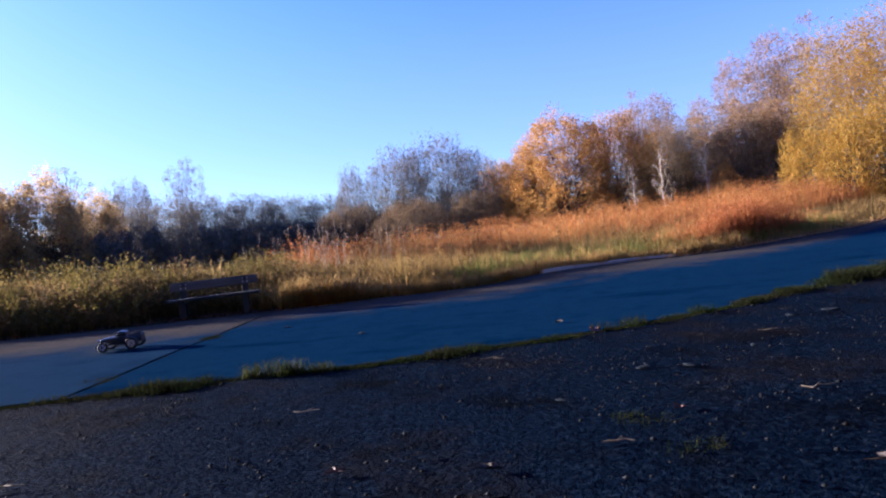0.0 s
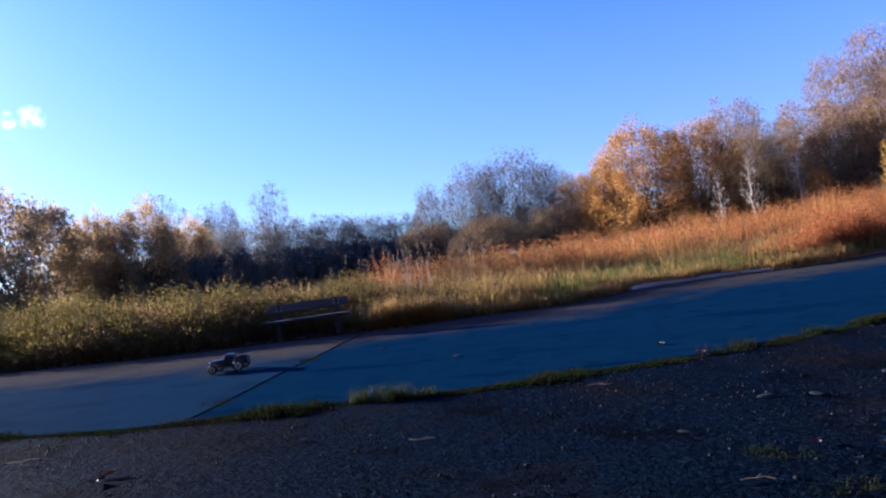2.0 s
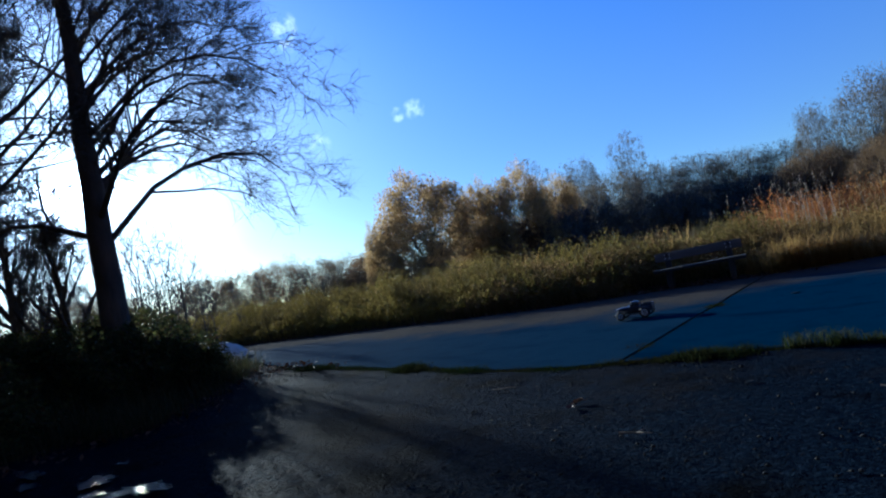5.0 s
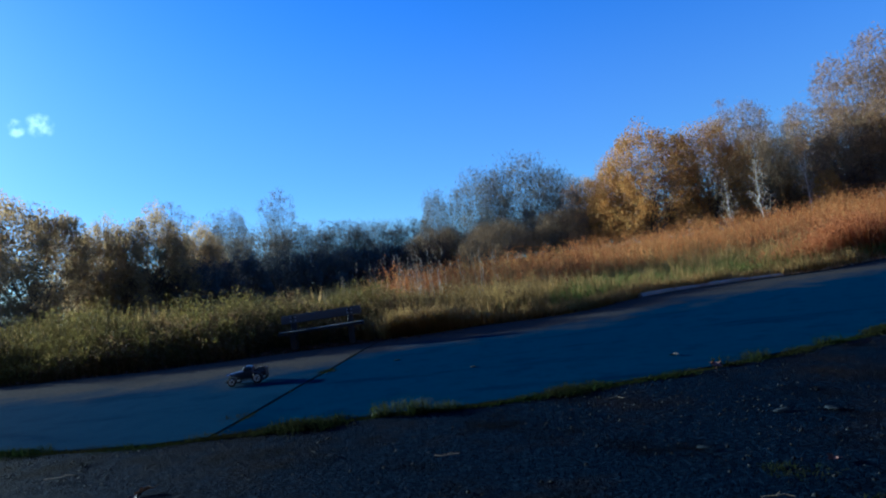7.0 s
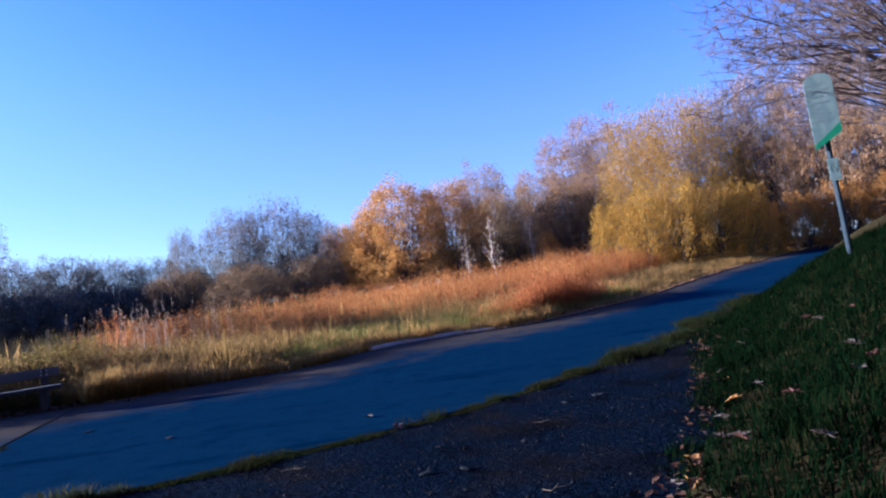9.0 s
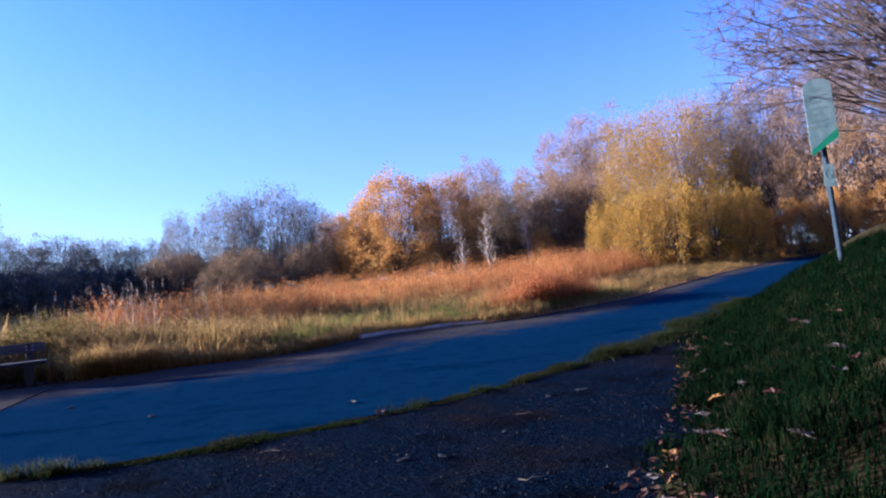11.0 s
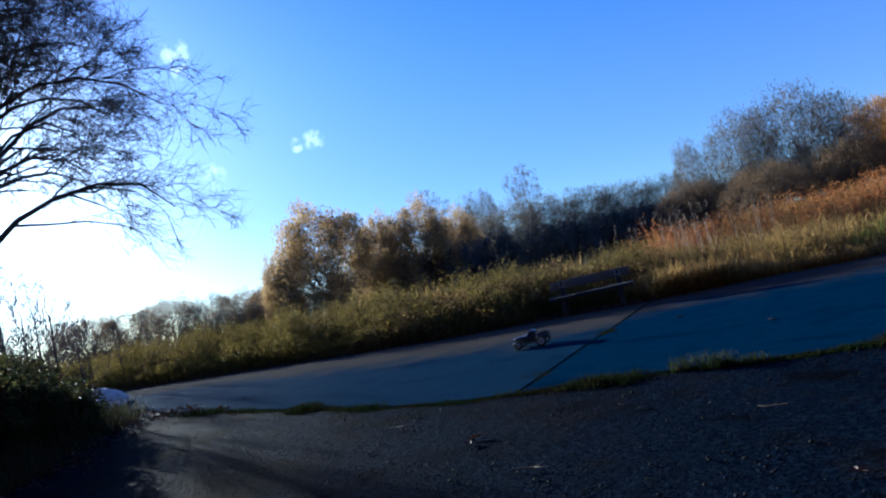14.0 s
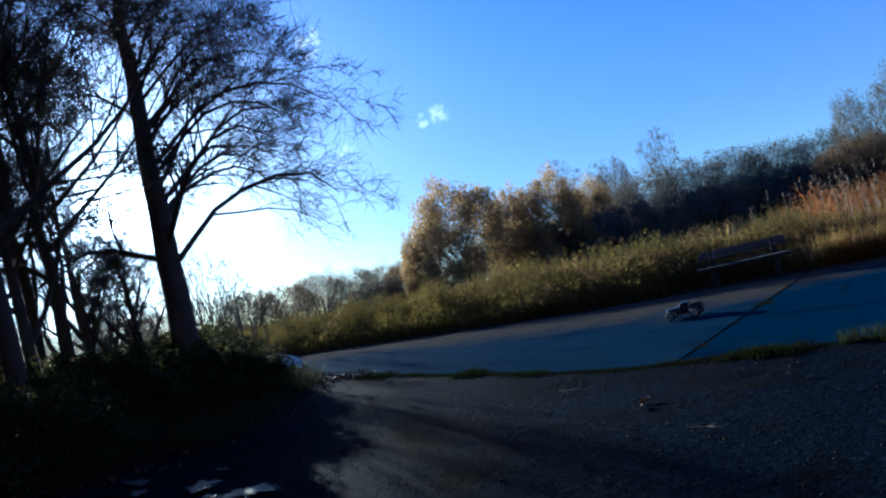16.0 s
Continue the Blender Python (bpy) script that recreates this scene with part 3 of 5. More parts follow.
        for lo, hi, sides in ((0.045, 9, 6), (0, 0.045, 3)) if far else ((0.045, 9, 8), (0.014, 0.045, 4), (0, 0.014, 3)):
            m = (r0 >= lo) & (r0 < hi)
            if m.any():
                out.append(tubes(p0[m], p1[m], r0[m], r1[m], sides))
        return shaded(mesh_of(name, *merged(*out)))

    def twigs(self, seed, count, length, width, lift=0.0, name="twigs"):
        """The finest twigs of a far tree: thin three-sided spikes off the branch ends."""
        rng = np.random.default_rng(seed)
        tips = np.array([tuple(p) for p in self.tips])
        at = tips[rng.integers(0, len(tips), count)]
        mid = tips.mean(0) * [1, 1, 0.5]
        d = unit(unit(at - mid) * 0.5 + rng.normal(0, 0.8, (count, 3)) + [0, 0, lift])
        n = length * rng.uniform(0.5, 1.3, (count, 1))
        side = unit(np.cross(d, rng.normal(size=(count, 3)))) * width
        v = np.stack([at - side, at + side, at + np.cross(side, d), at + d * n], 1).reshape(-1, 3)
        i = np.arange(count)[:, None] * 4
        return mesh_of(name, v, np.concatenate([i + [[0, 1, 3]], i + [[1, 2, 3]], i + [[2, 0, 3]]]))

    def leaves(self, seed, count, size, scatter=0.2, low=0.0, name="crown"):
        rng = np.random.default_rng(seed)
        tips = np.array([tuple(p) for p in self.tips])
        tips = tips[tips[:, 2] > low]
        at = tips[rng.integers(0, len(tips), count)] + rng.normal(0, scatter, (count, 3))
        return mesh_of(name, *leaf_quads(rng, at, np.full(count, size), 0.1, 1.3))

    def foliage(self, seed, count, size, clump, long=1.3, deep=0.42, name="crown"):
        """Leaves, or slivers of twig, in soft clumps about the ends of the boughs, some deeper in."""
        rng = np.random.default_rng(seed)
        ends = np.array([tuple(p) for p in self.ends])
        which = rng.integers(0, len(ends), count)
        own = clump * rng.uniform(0.6, 1.3, len(ends))[which, None]
        away = unit(rng.normal(size=(count, 3))) * own * rng.uniform(0, 1, (count, 1)) ** 0.45 * [1, 1, 0.8]
        inner = rng.uniform(0, 1, (count, 1)) < deep
        mid = ends.mean(0) * [1, 1, 0.9]
        at = mid + (ends[which] - mid) * np.where(inner, rng.uniform(0.55, 1, (count, 1)), 1.0) + away * np.where(inner, 1.5, 1.0)
        at[:, 2] = np.abs(at[:, 2]) + 0.02
        return mesh_of(name, *leaf_quads(rng, at, np.full(count, size), 0.0, long))


SIZE = {}


def tree(name, wood, bark, label, category="tree", leaf=None, twigs=None):
    """A tree parked out of the way, with its own height and breadth noted."""
    ob = holder(name, pose(0, 0, -300), label, category)
    if wood.limb:
        part("trunk", wood.mesh("trunk", 0), bark, ob)
        for j in range(1, wood.limb + 1):
            part("limb", wood.mesh("limb", j), bark, ob)
    else:
        part("trunk", wood.mesh(far=True), bark, ob)
    if twigs:
        tagged(part("fine_twig", twigs, bark, ob, "haze of fine twigs"), kind="stuff")
    if leaf:
        part("crown", leaf[0], leaf[1], ob, leaf[2])
    pts, high = np.array([tuple(s[1]) for s in wood.seg]), 98.0
    if leaf:
        pts, high = np.array([v.co for v in leaf[0].vertices]), 96.5
    SIZE[name] = (float(np.percentile(pts[:, 2], high)), 2 * float(np.percentile(np.hypot(pts[:, 0], pts[:, 1]), 95)))
    return ob


used = set()


def spot(yaw, dist):
    """The place at a bearing and distance; the eye itself shifts a little as it turns."""
    return float(np.interp(yaw, (-15, 41), (0.59, -0.30))) - math.sin(radians(yaw)) * dist, float(np.interp(yaw, (-15, 41), (-0.15, -0.45))) + math.cos(radians(yaw)) * dist


def plant_at(kind, yaw, dist, height, broad=None, turn=None, group=""):
    """A copy of a tree at a bearing (degrees left of ahead) and distance, of that height and breadth."""
    x, y = spot(yaw, dist)
    r = random.Random(int(yaw * 31 + dist * 7))
    own = SIZE[kind.name.split(".")[0]]
    s = height / own[0]
    k = broad / own[1] if broad else s
    m = pose(x, y, float(land_z(x, y)) - 0.05, 0, 0, r.uniform(0, 360) if turn is None else turn) @ Matrix.Diagonal((k, k, s, 1))
    if kind.name not in used:
        used.add(kind.name)
        kind.matrix_basis = m
        ob = kind
    else:
        ob = copy_thing(kind, m @ Matrix.Diagonal((*(1 / q for q in kind.scale), 1)))
    if group:
        ob["group"] = group
    return ob


def tops(dist, up, yaw):
    """The height of a tree whose top stands up degrees above the eye."""
    x, y = spot(yaw, dist)
    return 1.2 + dist * math.tan(radians(up)) - float(land_z(x, y))


w = Wood(11, up=0.10, wander=0.17, kids=(0, 9, 7, 4), ratio=0.52, spread=(20, 52), droop=0.74, fine=0.0048).trunk(10.5, 0.26, (0.01, 0.0), 38, 0.22, 0.41, (20, 64), 0.012, aim=(0, 0.55), stout=0.29)
big_bare = tree("bare_tree", w, M["bark"], "tall bare tree with dark bark and arching twiggy branches", twigs=w.twigs(11, 26000, 0.42, 0.0036))
w = Wood(12, up=0.12, wander=0.24, kids=(0, 5, 4, 3), ratio=0.55, fine=0.006).trunk(8.0, 0.10, (0.03, 0.02), 16, 0.15, 0.38, (20, 60), 0.04)
thin_bare = tree("thin_bare_tree", w, M["bark"], "slender bare tree with dark tangled twigs", twigs=w.twigs(12, 7600, 0.5, 0.005))
w = Wood(13, up=0.14, wander=0.25, kids=(0, 5, 4, 3), ratio=0.55, fine=0.006).trunk(8.0, 0.10, (-0.04, 0.02), 12, 0.1, 0.42, (20, 50), 0.05)
stem_bare = tree("leaning_bare_tree", w, M["bark"], "leaning bare tree with forked dark stems", twigs=w.twigs(13, 5000, 0.42, 0.0045))
w = Wood(15, up=0.16, wander=0.2, kids=(0, 5, 5, 3), ratio=0.55, spread=(25, 60), fine=0.005).trunk(3.4, 0.17, (0.03, 0.03), 11, 0.12, 0.75, (25, 62), 0.03, stout=0.75)
forked_bare = tree("forked_bare_tree", w, M["bark"], "stout low-forking bare tree with curved dark limbs", twigs=w.twigs(15, 6000, 0.3, 0.0034))
w = Wood(16, up=0.1, wander=0.2, kids=(0, 5, 4), ratio=0.5, spread=(25, 55), fine=0.006).trunk(4.2, 0.05, (0.02, 0.0), 16, 0.15, 0.36, (18, 52), 0.03)
w.limb = 0
sapling = tree("bare_sapling", w, M["bark"], "slender bare sapling with fine upright twigs")
w = Wood(14, fine=0.0055).fan(7.0, 4.2, 300, 0.11, 6, 2, low=0.3, flat=0.45, mains=12)
road_bare = tree("roadside_tree", w, M["bark_red"], "large leafless roadside tree fanning out from many stems", twigs=w.twigs(14, 24000, 0.3, 0.0034))


def dome(seed, height=6, radius=4, targets=130, kids=1, sub=0, flat=0.75, rad=0.12, fine=0.012):
    return Wood(seed, fine=fine).fan(height, radius, targets, rad, kids, sub, flat=flat)


w = dome(21)
dome_oak = tree("brown_tree", w, M["bark"], "round-crowned tree with thin brown autumn leaves", "tree", (w.foliage(1, 20000, 0.074, 0.8, 1.6), M["leaf_umber"], "thin brown leaves"))
w = dome(41, 5, 3.4, 110, 6, 1, fine=0.007, rad=0.10)
near_oak = tree("scrub_oak", w, M["bark"], "dense round scrub tree with thin brown autumn leaves", "tree", (w.foliage(41, 36000, 0.068, 0.66, 1.6), M["leaf_brown"], "thin brown leaves"), w.twigs(41, 4000, 0.2, 0.005))
w = dome(22)
grey_dome = tree("grey_tree", w, M["bark_pale"], "almost bare tree with a grey-brown haze of twigs", "tree", (w.foliage(2, 15000, 0.036, 0.8, 6.5), M["haze_grey"], "haze of fine grey-brown twigs"))
w = dome(23, 8, 4)
orange_oak = tree("orange_tree", w, M["bark"], "full round tree in orange-brown autumn leaf", "tree", (w.foliage(3, 33000, 0.082, 0.75, 1.4), M["leaf_orange"], "dense orange-brown leaves"))
w = dome(24, 10, 3.6, 170, flat=0.65)
yellow_tree = tree("yellow_tree", w, M["bark_pale"], "tall tree in thin golden-yellow autumn leaf", "tree", (w.foliage(4, 26000, 0.075, 1.2, 1.5, 0.6), M["leaf_yellow"], "golden leaves"))
w = dome(25, 9, 2.8, 120, flat=0.6)
red_bare = tree("rust_tree", w, M["bark_red"], "tall leafless tree with rust-brown twigs", "tree", (w.foliage(5, 14000, 0.034, 0.7, 8.0), M["haze_rust"], "haze of fine rust-brown twigs"))
w = Wood(26, up=0.1, wander=0.2, kids=(0, 4, 3), ratio=0.5, fine=0.007, droop=0.0).trunk(8, 0.06, (-0.02, 0), 15, 0.22, 0.26, (12, 32), 0.03)
w.limb = 0
birch = tree("birch_tree", w, M["bark_birch"], "slender leafless birch with white bark")
w = dome(27, 9, 1.5, 46, 5, 0, 0.35, 0.1)
poplar = tree("poplar_tree", w, M["bark_pale"], "tall thin leafless poplar", "tree", (w.foliage(6, 2400, 0.032, 0.45, 8.0), M["haze_grey"], "haze of fine twigs"))
w = dome(28, 1.2, 1.1, 44, 4, 0, rad=0.03, fine=0.004)
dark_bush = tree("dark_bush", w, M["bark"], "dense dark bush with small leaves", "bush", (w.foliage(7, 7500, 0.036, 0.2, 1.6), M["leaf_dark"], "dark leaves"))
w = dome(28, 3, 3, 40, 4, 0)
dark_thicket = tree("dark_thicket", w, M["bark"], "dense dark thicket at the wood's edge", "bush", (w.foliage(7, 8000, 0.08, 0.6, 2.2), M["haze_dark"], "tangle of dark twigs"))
w = dome(29, 3, 3, 36, 4, 0)
gold_bush = tree("golden_bush", w, M["bark"], "low spreading bush in golden autumn leaf", "bush", (w.foliage(8, 9500, 0.07, 0.75, 1.4, 0.55), M["leaf_yellow"], "golden leaves"))
w = dome(30, 3, 3, 36, 4, 0)
rust_bush = tree("rust_bush", w, M["bark"], "low bush in bright orange autumn leaf", "bush", (w.foliage(9, 8000, 0.08, 0.6, 1.4), M["leaf_orange"], "orange leaves"))

# the left clump, close by
plant_at(big_bare, 64.5, 11.5, 10.5, None, 60, "trees on the shaded bank")
bank_stems = ((75.0, 11.5, 9, stem_bare), (78.6, 12.5, 9, thin_bare), (69.6, 15, 3.4, stem_bare), (82.7, 10.5, 9, thin_bare), (86.7, 13, 9, thin_bare), (71.1, 17, 8, thin_bare), (80.5, 15, 9, stem_bare), (59.6, 16.5, 3.5, sapling), (57.6, 17, 2.1, sapling), (61.6, 20, 4.2, sapling), (60.6, 17.5, 3.6, sapling), (62.6, 15.5, 3.4, sapling), (94.8, 12, 9, thin_bare), (104.9, 11, 9, stem_bare), (90.8, 17, 10, thin_bare))
back_stems = ((84.7, 17, 10, thin_bare), (68.1, 19, 3.6, thin_bare), (63.2, 21, 4.4, sapling), (55.8, 22, 2.5, sapling), (53.8, 26, 2.7, sapling), (58.6, 24, 3.6, sapling), (67.6, 12.6, 2.9, forked_bare), (71.4, 14.5, 3.6, forked_bare), (72.8, 12.6, 11, thin_bare), (77.0, 16, 10, thin_bare), (76.5, 9.6, 11, thin_bare), (74.6, 13.5, 12, thin_bare), (79.5, 11, 11, stem_bare))
for yaw, d, h, kind in bank_stems + back_stems:
    plant_at(kind, yaw, d, h, None, None, "trees on the shaded bank")
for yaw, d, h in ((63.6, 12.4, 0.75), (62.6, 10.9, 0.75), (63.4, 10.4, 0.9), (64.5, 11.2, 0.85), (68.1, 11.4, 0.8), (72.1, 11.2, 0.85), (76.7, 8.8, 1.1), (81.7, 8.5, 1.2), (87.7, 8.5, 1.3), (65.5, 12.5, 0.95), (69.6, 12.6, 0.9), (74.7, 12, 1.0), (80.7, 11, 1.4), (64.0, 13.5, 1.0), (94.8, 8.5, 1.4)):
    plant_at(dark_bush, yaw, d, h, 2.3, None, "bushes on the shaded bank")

# far trees, from left to right: bearing, distance, top's elevation, kind, breadth in degrees
rim_trees = ((68.6, 44, 4.2, dome_oak, 7), (65.9, 42, 4.0, dome_oak, 6), (71.6, 40, 4.6, grey_dome, 6), (75.7, 40, 5.0, dome_oak, 6), (80.7, 38, 6, dome_oak, 7))
low_left_trees = ((61.4, 55, 4.4, grey_dome, 7), (58.2, 50, 4.0, dome_oak, 6), (55.0, 48, 3.9, dome_oak, 6), (51.9, 50, 4.2, dome_oak, 6), (49.2, 48, 3.8, grey_dome, 6), (46.7, 52, 3.6, dome_oak, 6), (44.2, 46, 3.6, dome_oak, 5))
field_oaks = ((38.7, 40, 8.8, near_oak, 9.5), (43.0, 41, 5.6, near_oak, 3.4), (34.3, 44, 7.0, near_oak, 5), (30.7, 42, 7.4, near_oak, 7.5), (27.1, 46, 6.0, near_oak, 5))
poplar_row = ((29.0, 66, 8.7, poplar, 3.4), (26.4, 66, 7.6, poplar, 3.4), (24.5, 64, 7.2, grey_dome, 4.5), (20.9, 66, 8.4, poplar, 3.0), (20.1, 66, 9.0, poplar, 3.0), (17.8, 60, 6.0, poplar, 4), (15.1, 60, 5.7, poplar, 4), (12.5, 62, 5.3, poplar, 4))
dark_wood = ((25.6, 52, 5.6, grey_dome, 7), (22.2, 54, 5.6, grey_dome, 7), (18.8, 54, 5.4, grey_dome, 7), (15.5, 56, 5.3, grey_dome, 7), (12.1, 56, 5.0, grey_dome, 7), (9.2, 56, 4.8, grey_dome, 6))
willow_domes = ((6.7, 50, 6.8, grey_dome, 3.6), (3.1, 48, 7.9, grey_dome, 6.5), (-0.8, 48, 8.5, grey_dome, 8), (-3.7, 50, 7.0, grey_dome, 6), (-6.2, 52, 5.9, orange_oak, 5), (-3.7, 44, 3.8, dome_oak, 6), (2.0, 42, 3.6, dome_oak, 7), (7.3, 46, 3.8, dome_oak, 6))
orange_row = ((-11.4, 43, 8.9, orange_oak, 9), (-16.0, 45, 8.3, orange_oak, 7.5), (-8.3, 44, 6.2, orange_oak, 5), (-18.9, 60, 9.5, red_bare, 6), (-21.4, 58, 7.8, red_bare, 6), (-19.9, 50, 6.6, dome_oak, 6), (-23.0, 50, 6.8, grey_dome, 6))
birch_row = ((-19.5, 36, 5.6, birch, 2.4), (-17.0, 38, 4.4, birch, 2.0), (-23.0, 42, 5.5, birch, 2.2), (-24.4, 50, 8.4, red_bare, 6), (-27.1, 48, 10.8, red_bare, 7), (-30.0, 50, 11.8, red_bare, 8), (-26.5, 45, 6.6, dome_oak, 7), (-29.6, 45, 7.4, red_bare, 7))
golden_row = ((-33.0, 42, 11.5, yellow_tree, 7.5), (-36.5, 41, 12.1, yellow_tree, 8), (-39.2, 43, 11.6, yellow_tree, 6), (-41.1, 44, 12.2, poplar, 5), (-43.0, 43, 12.4, red_bare, 6), (-44.1, 42, 12.2, birch, 3.5), (-46.7, 42, 12.6, red_bare, 7), (-50.5, 42, 12.2, red_bare, 7), (-54.8, 42, 12.5, red_bare, 7), (-42.4, 50, 9.5, yellow_tree, 7), (-48.4, 50, 9, dome_oak, 9), (-43.0, 44, 9, birch, 3), (-47.5, 41, 10, birch, 3))
for yaw, d, up, kind, deg in rim_trees + low_left_trees + field_oaks + poplar_row + dark_wood + willow_domes + orange_row + birch_row + golden_row:
    plant_at(kind, yaw, d, tops(d, up, yaw), 2.09 * d * math.tan(radians(deg / 2)), None, "trees round the field")
bright_bushes = ((-30.6, 37, 4.8, gold_bush, 5), (-33.1, 36, 5.4, gold_bush, 5), (-35.7, 36, 5.8, gold_bush, 5), (-38.6, 37, 4.8, gold_bush, 5), (-24.3, 42, 3.3, rust_bush, 2.5), (-41.9, 40, 3.2, rust_bush, 4), (-44.9, 40, 3.4, rust_bush, 4), (-47.8, 40, 3.8, rust_bush, 4.5), (-51.1, 40, 3.8, rust_bush, 4.5), (-40.7, 38, 4.6, gold_bush, 4.5))
dark_bushes = tuple((6.0 - 4.2 * i, 57 + (i * 7) % 4, 3.3 + 0.5 * math.sin(i * 2.3), dark_thicket, 7) for i in range(8)) + tuple((10.0 + 4.4 * i, 62 - 1.2 * i, 2.5 + 0.4 * math.sin(i * 2.3), dark_thicket, 7) for i in range(9)) + ((-20.5, 50, 4.0, dark_thicket, 3.5), (27.2, 42, 3.6, dark_thicket, 5), (24.0, 44, 3.6, dark_thicket, 5), (20.8, 46, 3.6, dark_thicket, 5), (17.7, 46, 3.4, dark_thicket, 5), (14.5, 48, 3.2, dark_thicket, 5), (11.4, 48, 3.0, dark_thicket, 5), (8.2, 48, 2.8, dark_thicket, 5), (32.5, 44, 3.8, dark_thicket, 6), (29.3, 45, 3.8, dark_thicket, 6))
for yaw, d, up, kind, deg in bright_bushes + dark_bushes:
    plant_at(kind, yaw, d, tops(d, up, yaw), 2.09 * d * math.tan(radians(deg / 2)), None, "bushes at the field's edge")
plant_at(road_bare, -57.2, 17.0, 8.6, 10.0, 0)
# unseen wood added behind, to hold sky light off tarmac and bank
w = dome(31, 6, 4, 30, 4, 0)
back_tree = tree("unseen_shade_tree", w, M["bark"], "unseen brown-leaved tree added to block sky light from behind", "tree", (w.foliage(10, 3200, 0.25, 1.0), M["leaf_brown"], "brown leaves"))
for i in range(25):
    plant_at(back_tree, 110 + i * 7.0, 9.5 + 3 * (i % 2), 13 + 2 * (i % 3), 8, None, "trees behind the tarmac")


# ---- field plants ----
BENCH = (-3.8, 11.62)


def scatter(rng, n, x0, x1, a, b):
    """Points between x0 and x1, from a to b metres beyond the road's far edge, clear of the bench."""
    x = rng.uniform(x0, x1, n)
    y = far_edge(x) + a + (b - a) * rng.uniform(0, 1, n) ** 1.15
    clear = (np.abs(x - BENCH[0]) > 1.25) | (y - 0.3 * (x - BENCH[0]) > BENCH[1] + 0.5)
    return x[clear], y[clear]


def stuff(name, pieces, material, label, category):
    pieces = [(v, f if f.shape[1] == 3 else quads_to_tris(f)) for v, f in pieces]
    return thing(name, mesh_of(name, *merged(*pieces)), material, label, category, "stuff")


def clumpy(x, y, size, seed=0.0):
    """Plants stand higher and lower in clumps."""
    return 0.78 + 0.3 * wobble(x, y, size, seed) + 0.15 * wobble(x, y, size * 0.35, seed + 2)


def rise(x, y, deep=2.6, least=0.3):
    """The growth is low along the road and rises into the field."""
    return least + (1 - least) * smooth(-0.2, deep, y - far_edge(x) + 0.5 * wobble(x, y, 0.9, 8))


def thinned(rng, x, y, keep=0.12):
    """Leaves the low green patch beyond the kerb stones mostly free."""
    d = y - far_edge(x)
    patch = smooth(-0.5, 1.0, x + 0.4 * wobble(x, y, 0.8)) * smooth(8.5, 6.5, x) * smooth(0.1, 0.7, d) * smooth(5.2, 4.2, d)
    m = rng.uniform(0, 1, len(x)) > patch * (1 - keep)
    return x[m], y[m]


rng = np.random.default_rng(5)
x, y = scatter(rng, 8000, -26, -3.0, 0.2, 5)
stuff("weeds", weeds(rng, x, y, rng.uniform(0.95, 1.35, len(x)) * (1.05 - 0.2 * smooth(-8, -4.5, x)) * clumpy(x, y, 0.7) * rise(x, y, 2.2, 0.3), 22, 0.03), M["weed"], "tall green-brown weeds with yellowing leaves beside the road", "weeds")
x, y = thinned(rng, *scatter(rng, 4000, -3.4, 8, 0.05, 5))
stuff("straw_grass", [tussocks(rng, x, y, 18, 0.16, rng.uniform(0.45, 1.0, len(x)) * clumpy(x, y, 0.6, 1) * rise(x, y, 1.6, 0.6), 0.007, 0.6)], M["straw"], "dry straw-coloured tussock grass", "grass")
x, y = thinned(rng, *scatter(rng, 1300, -3.4, 9, 0.1, 6), 0.05)
stuff("brown_weeds", weeds(rng, x, y, rng.uniform(0.5, 1.15, len(x)) * clumpy(x, y, 0.8, 4) * rise(x, y), 14, 0.04), M["weed_dry"], "brown withered weeds among the straw", "weeds")
x, y = scatter(rng, 2600, -9, -2.5, 0.15, 5)
stuff("withered_weeds", weeds(rng, x, y, rng.uniform(0.6, 1.0, len(x)) * clumpy(x, y, 0.6, 7) * rise(x, y, 2.0, 0.35), 22, 0.032), M["weed_dry"], "withered brown weeds behind the bench", "weeds")
x, y = scatter(rng, 3000, 6, 30, 0.1, 5)
stuff("verge_grass", [tussocks(rng, x, y, 14, 0.2, rng.uniform(0.3, 0.7, len(x)) * clumpy(x, y, 0.8, 2) * rise(x, y, 2.0, 0.4), 0.009, 0.6)], M["straw"], "pale dry grass along the road's verge", "grass")
x, y = scatter(rng, 3200, -1, 12, 0.6, 6)
stuff("green_grass", [tussocks(rng, x, y, 16, 0.2, rng.uniform(0.22, 0.5, len(x)), 0.008, 0.7)], M["grass_bright"], "patch of green and yellowing grass", "grass")
x, y = scatter(rng, 7000, -4, 34, 5.0, 15)
h = rng.uniform(0.8, 1.5, len(x)) * (1 + 0.35 * smooth(2, 14, x)) * clumpy(x, y, 1.3, 3)
head = np.repeat(np.stack([x, y, land_z(x, y) + h * 0.82], -1), 9, 0) + rng.normal(0, 1, (len(x) * 9, 3)) * [0.16, 0.16, 0.14]
stuff("red_reeds", [tussocks(rng, x, y, 7, 0.24, h, 0.008, 0.4), leaf_quads(rng, head, np.full(len(head), 0.024), 0.0, 3.4)], M["reed_red"], "band of rust-red dry reeds and willowherb", "reeds")
x, y = scatter(rng, 6000, -26, 40, 6, 24)
stuff("far_straw", [tussocks(rng, x, y, 9, 0.3, rng.uniform(0.5, 1.2, len(x)) * clumpy(x, y, 1.3, 6), 0.012, 0.3)], M["straw"], "tall dry grass in the open field", "grass")
x, y = rng.normal(-2.5, 0.85, 64), rng.normal(16.9, 0.7, 64)
h = rng.uniform(1.15, 1.75, len(x))
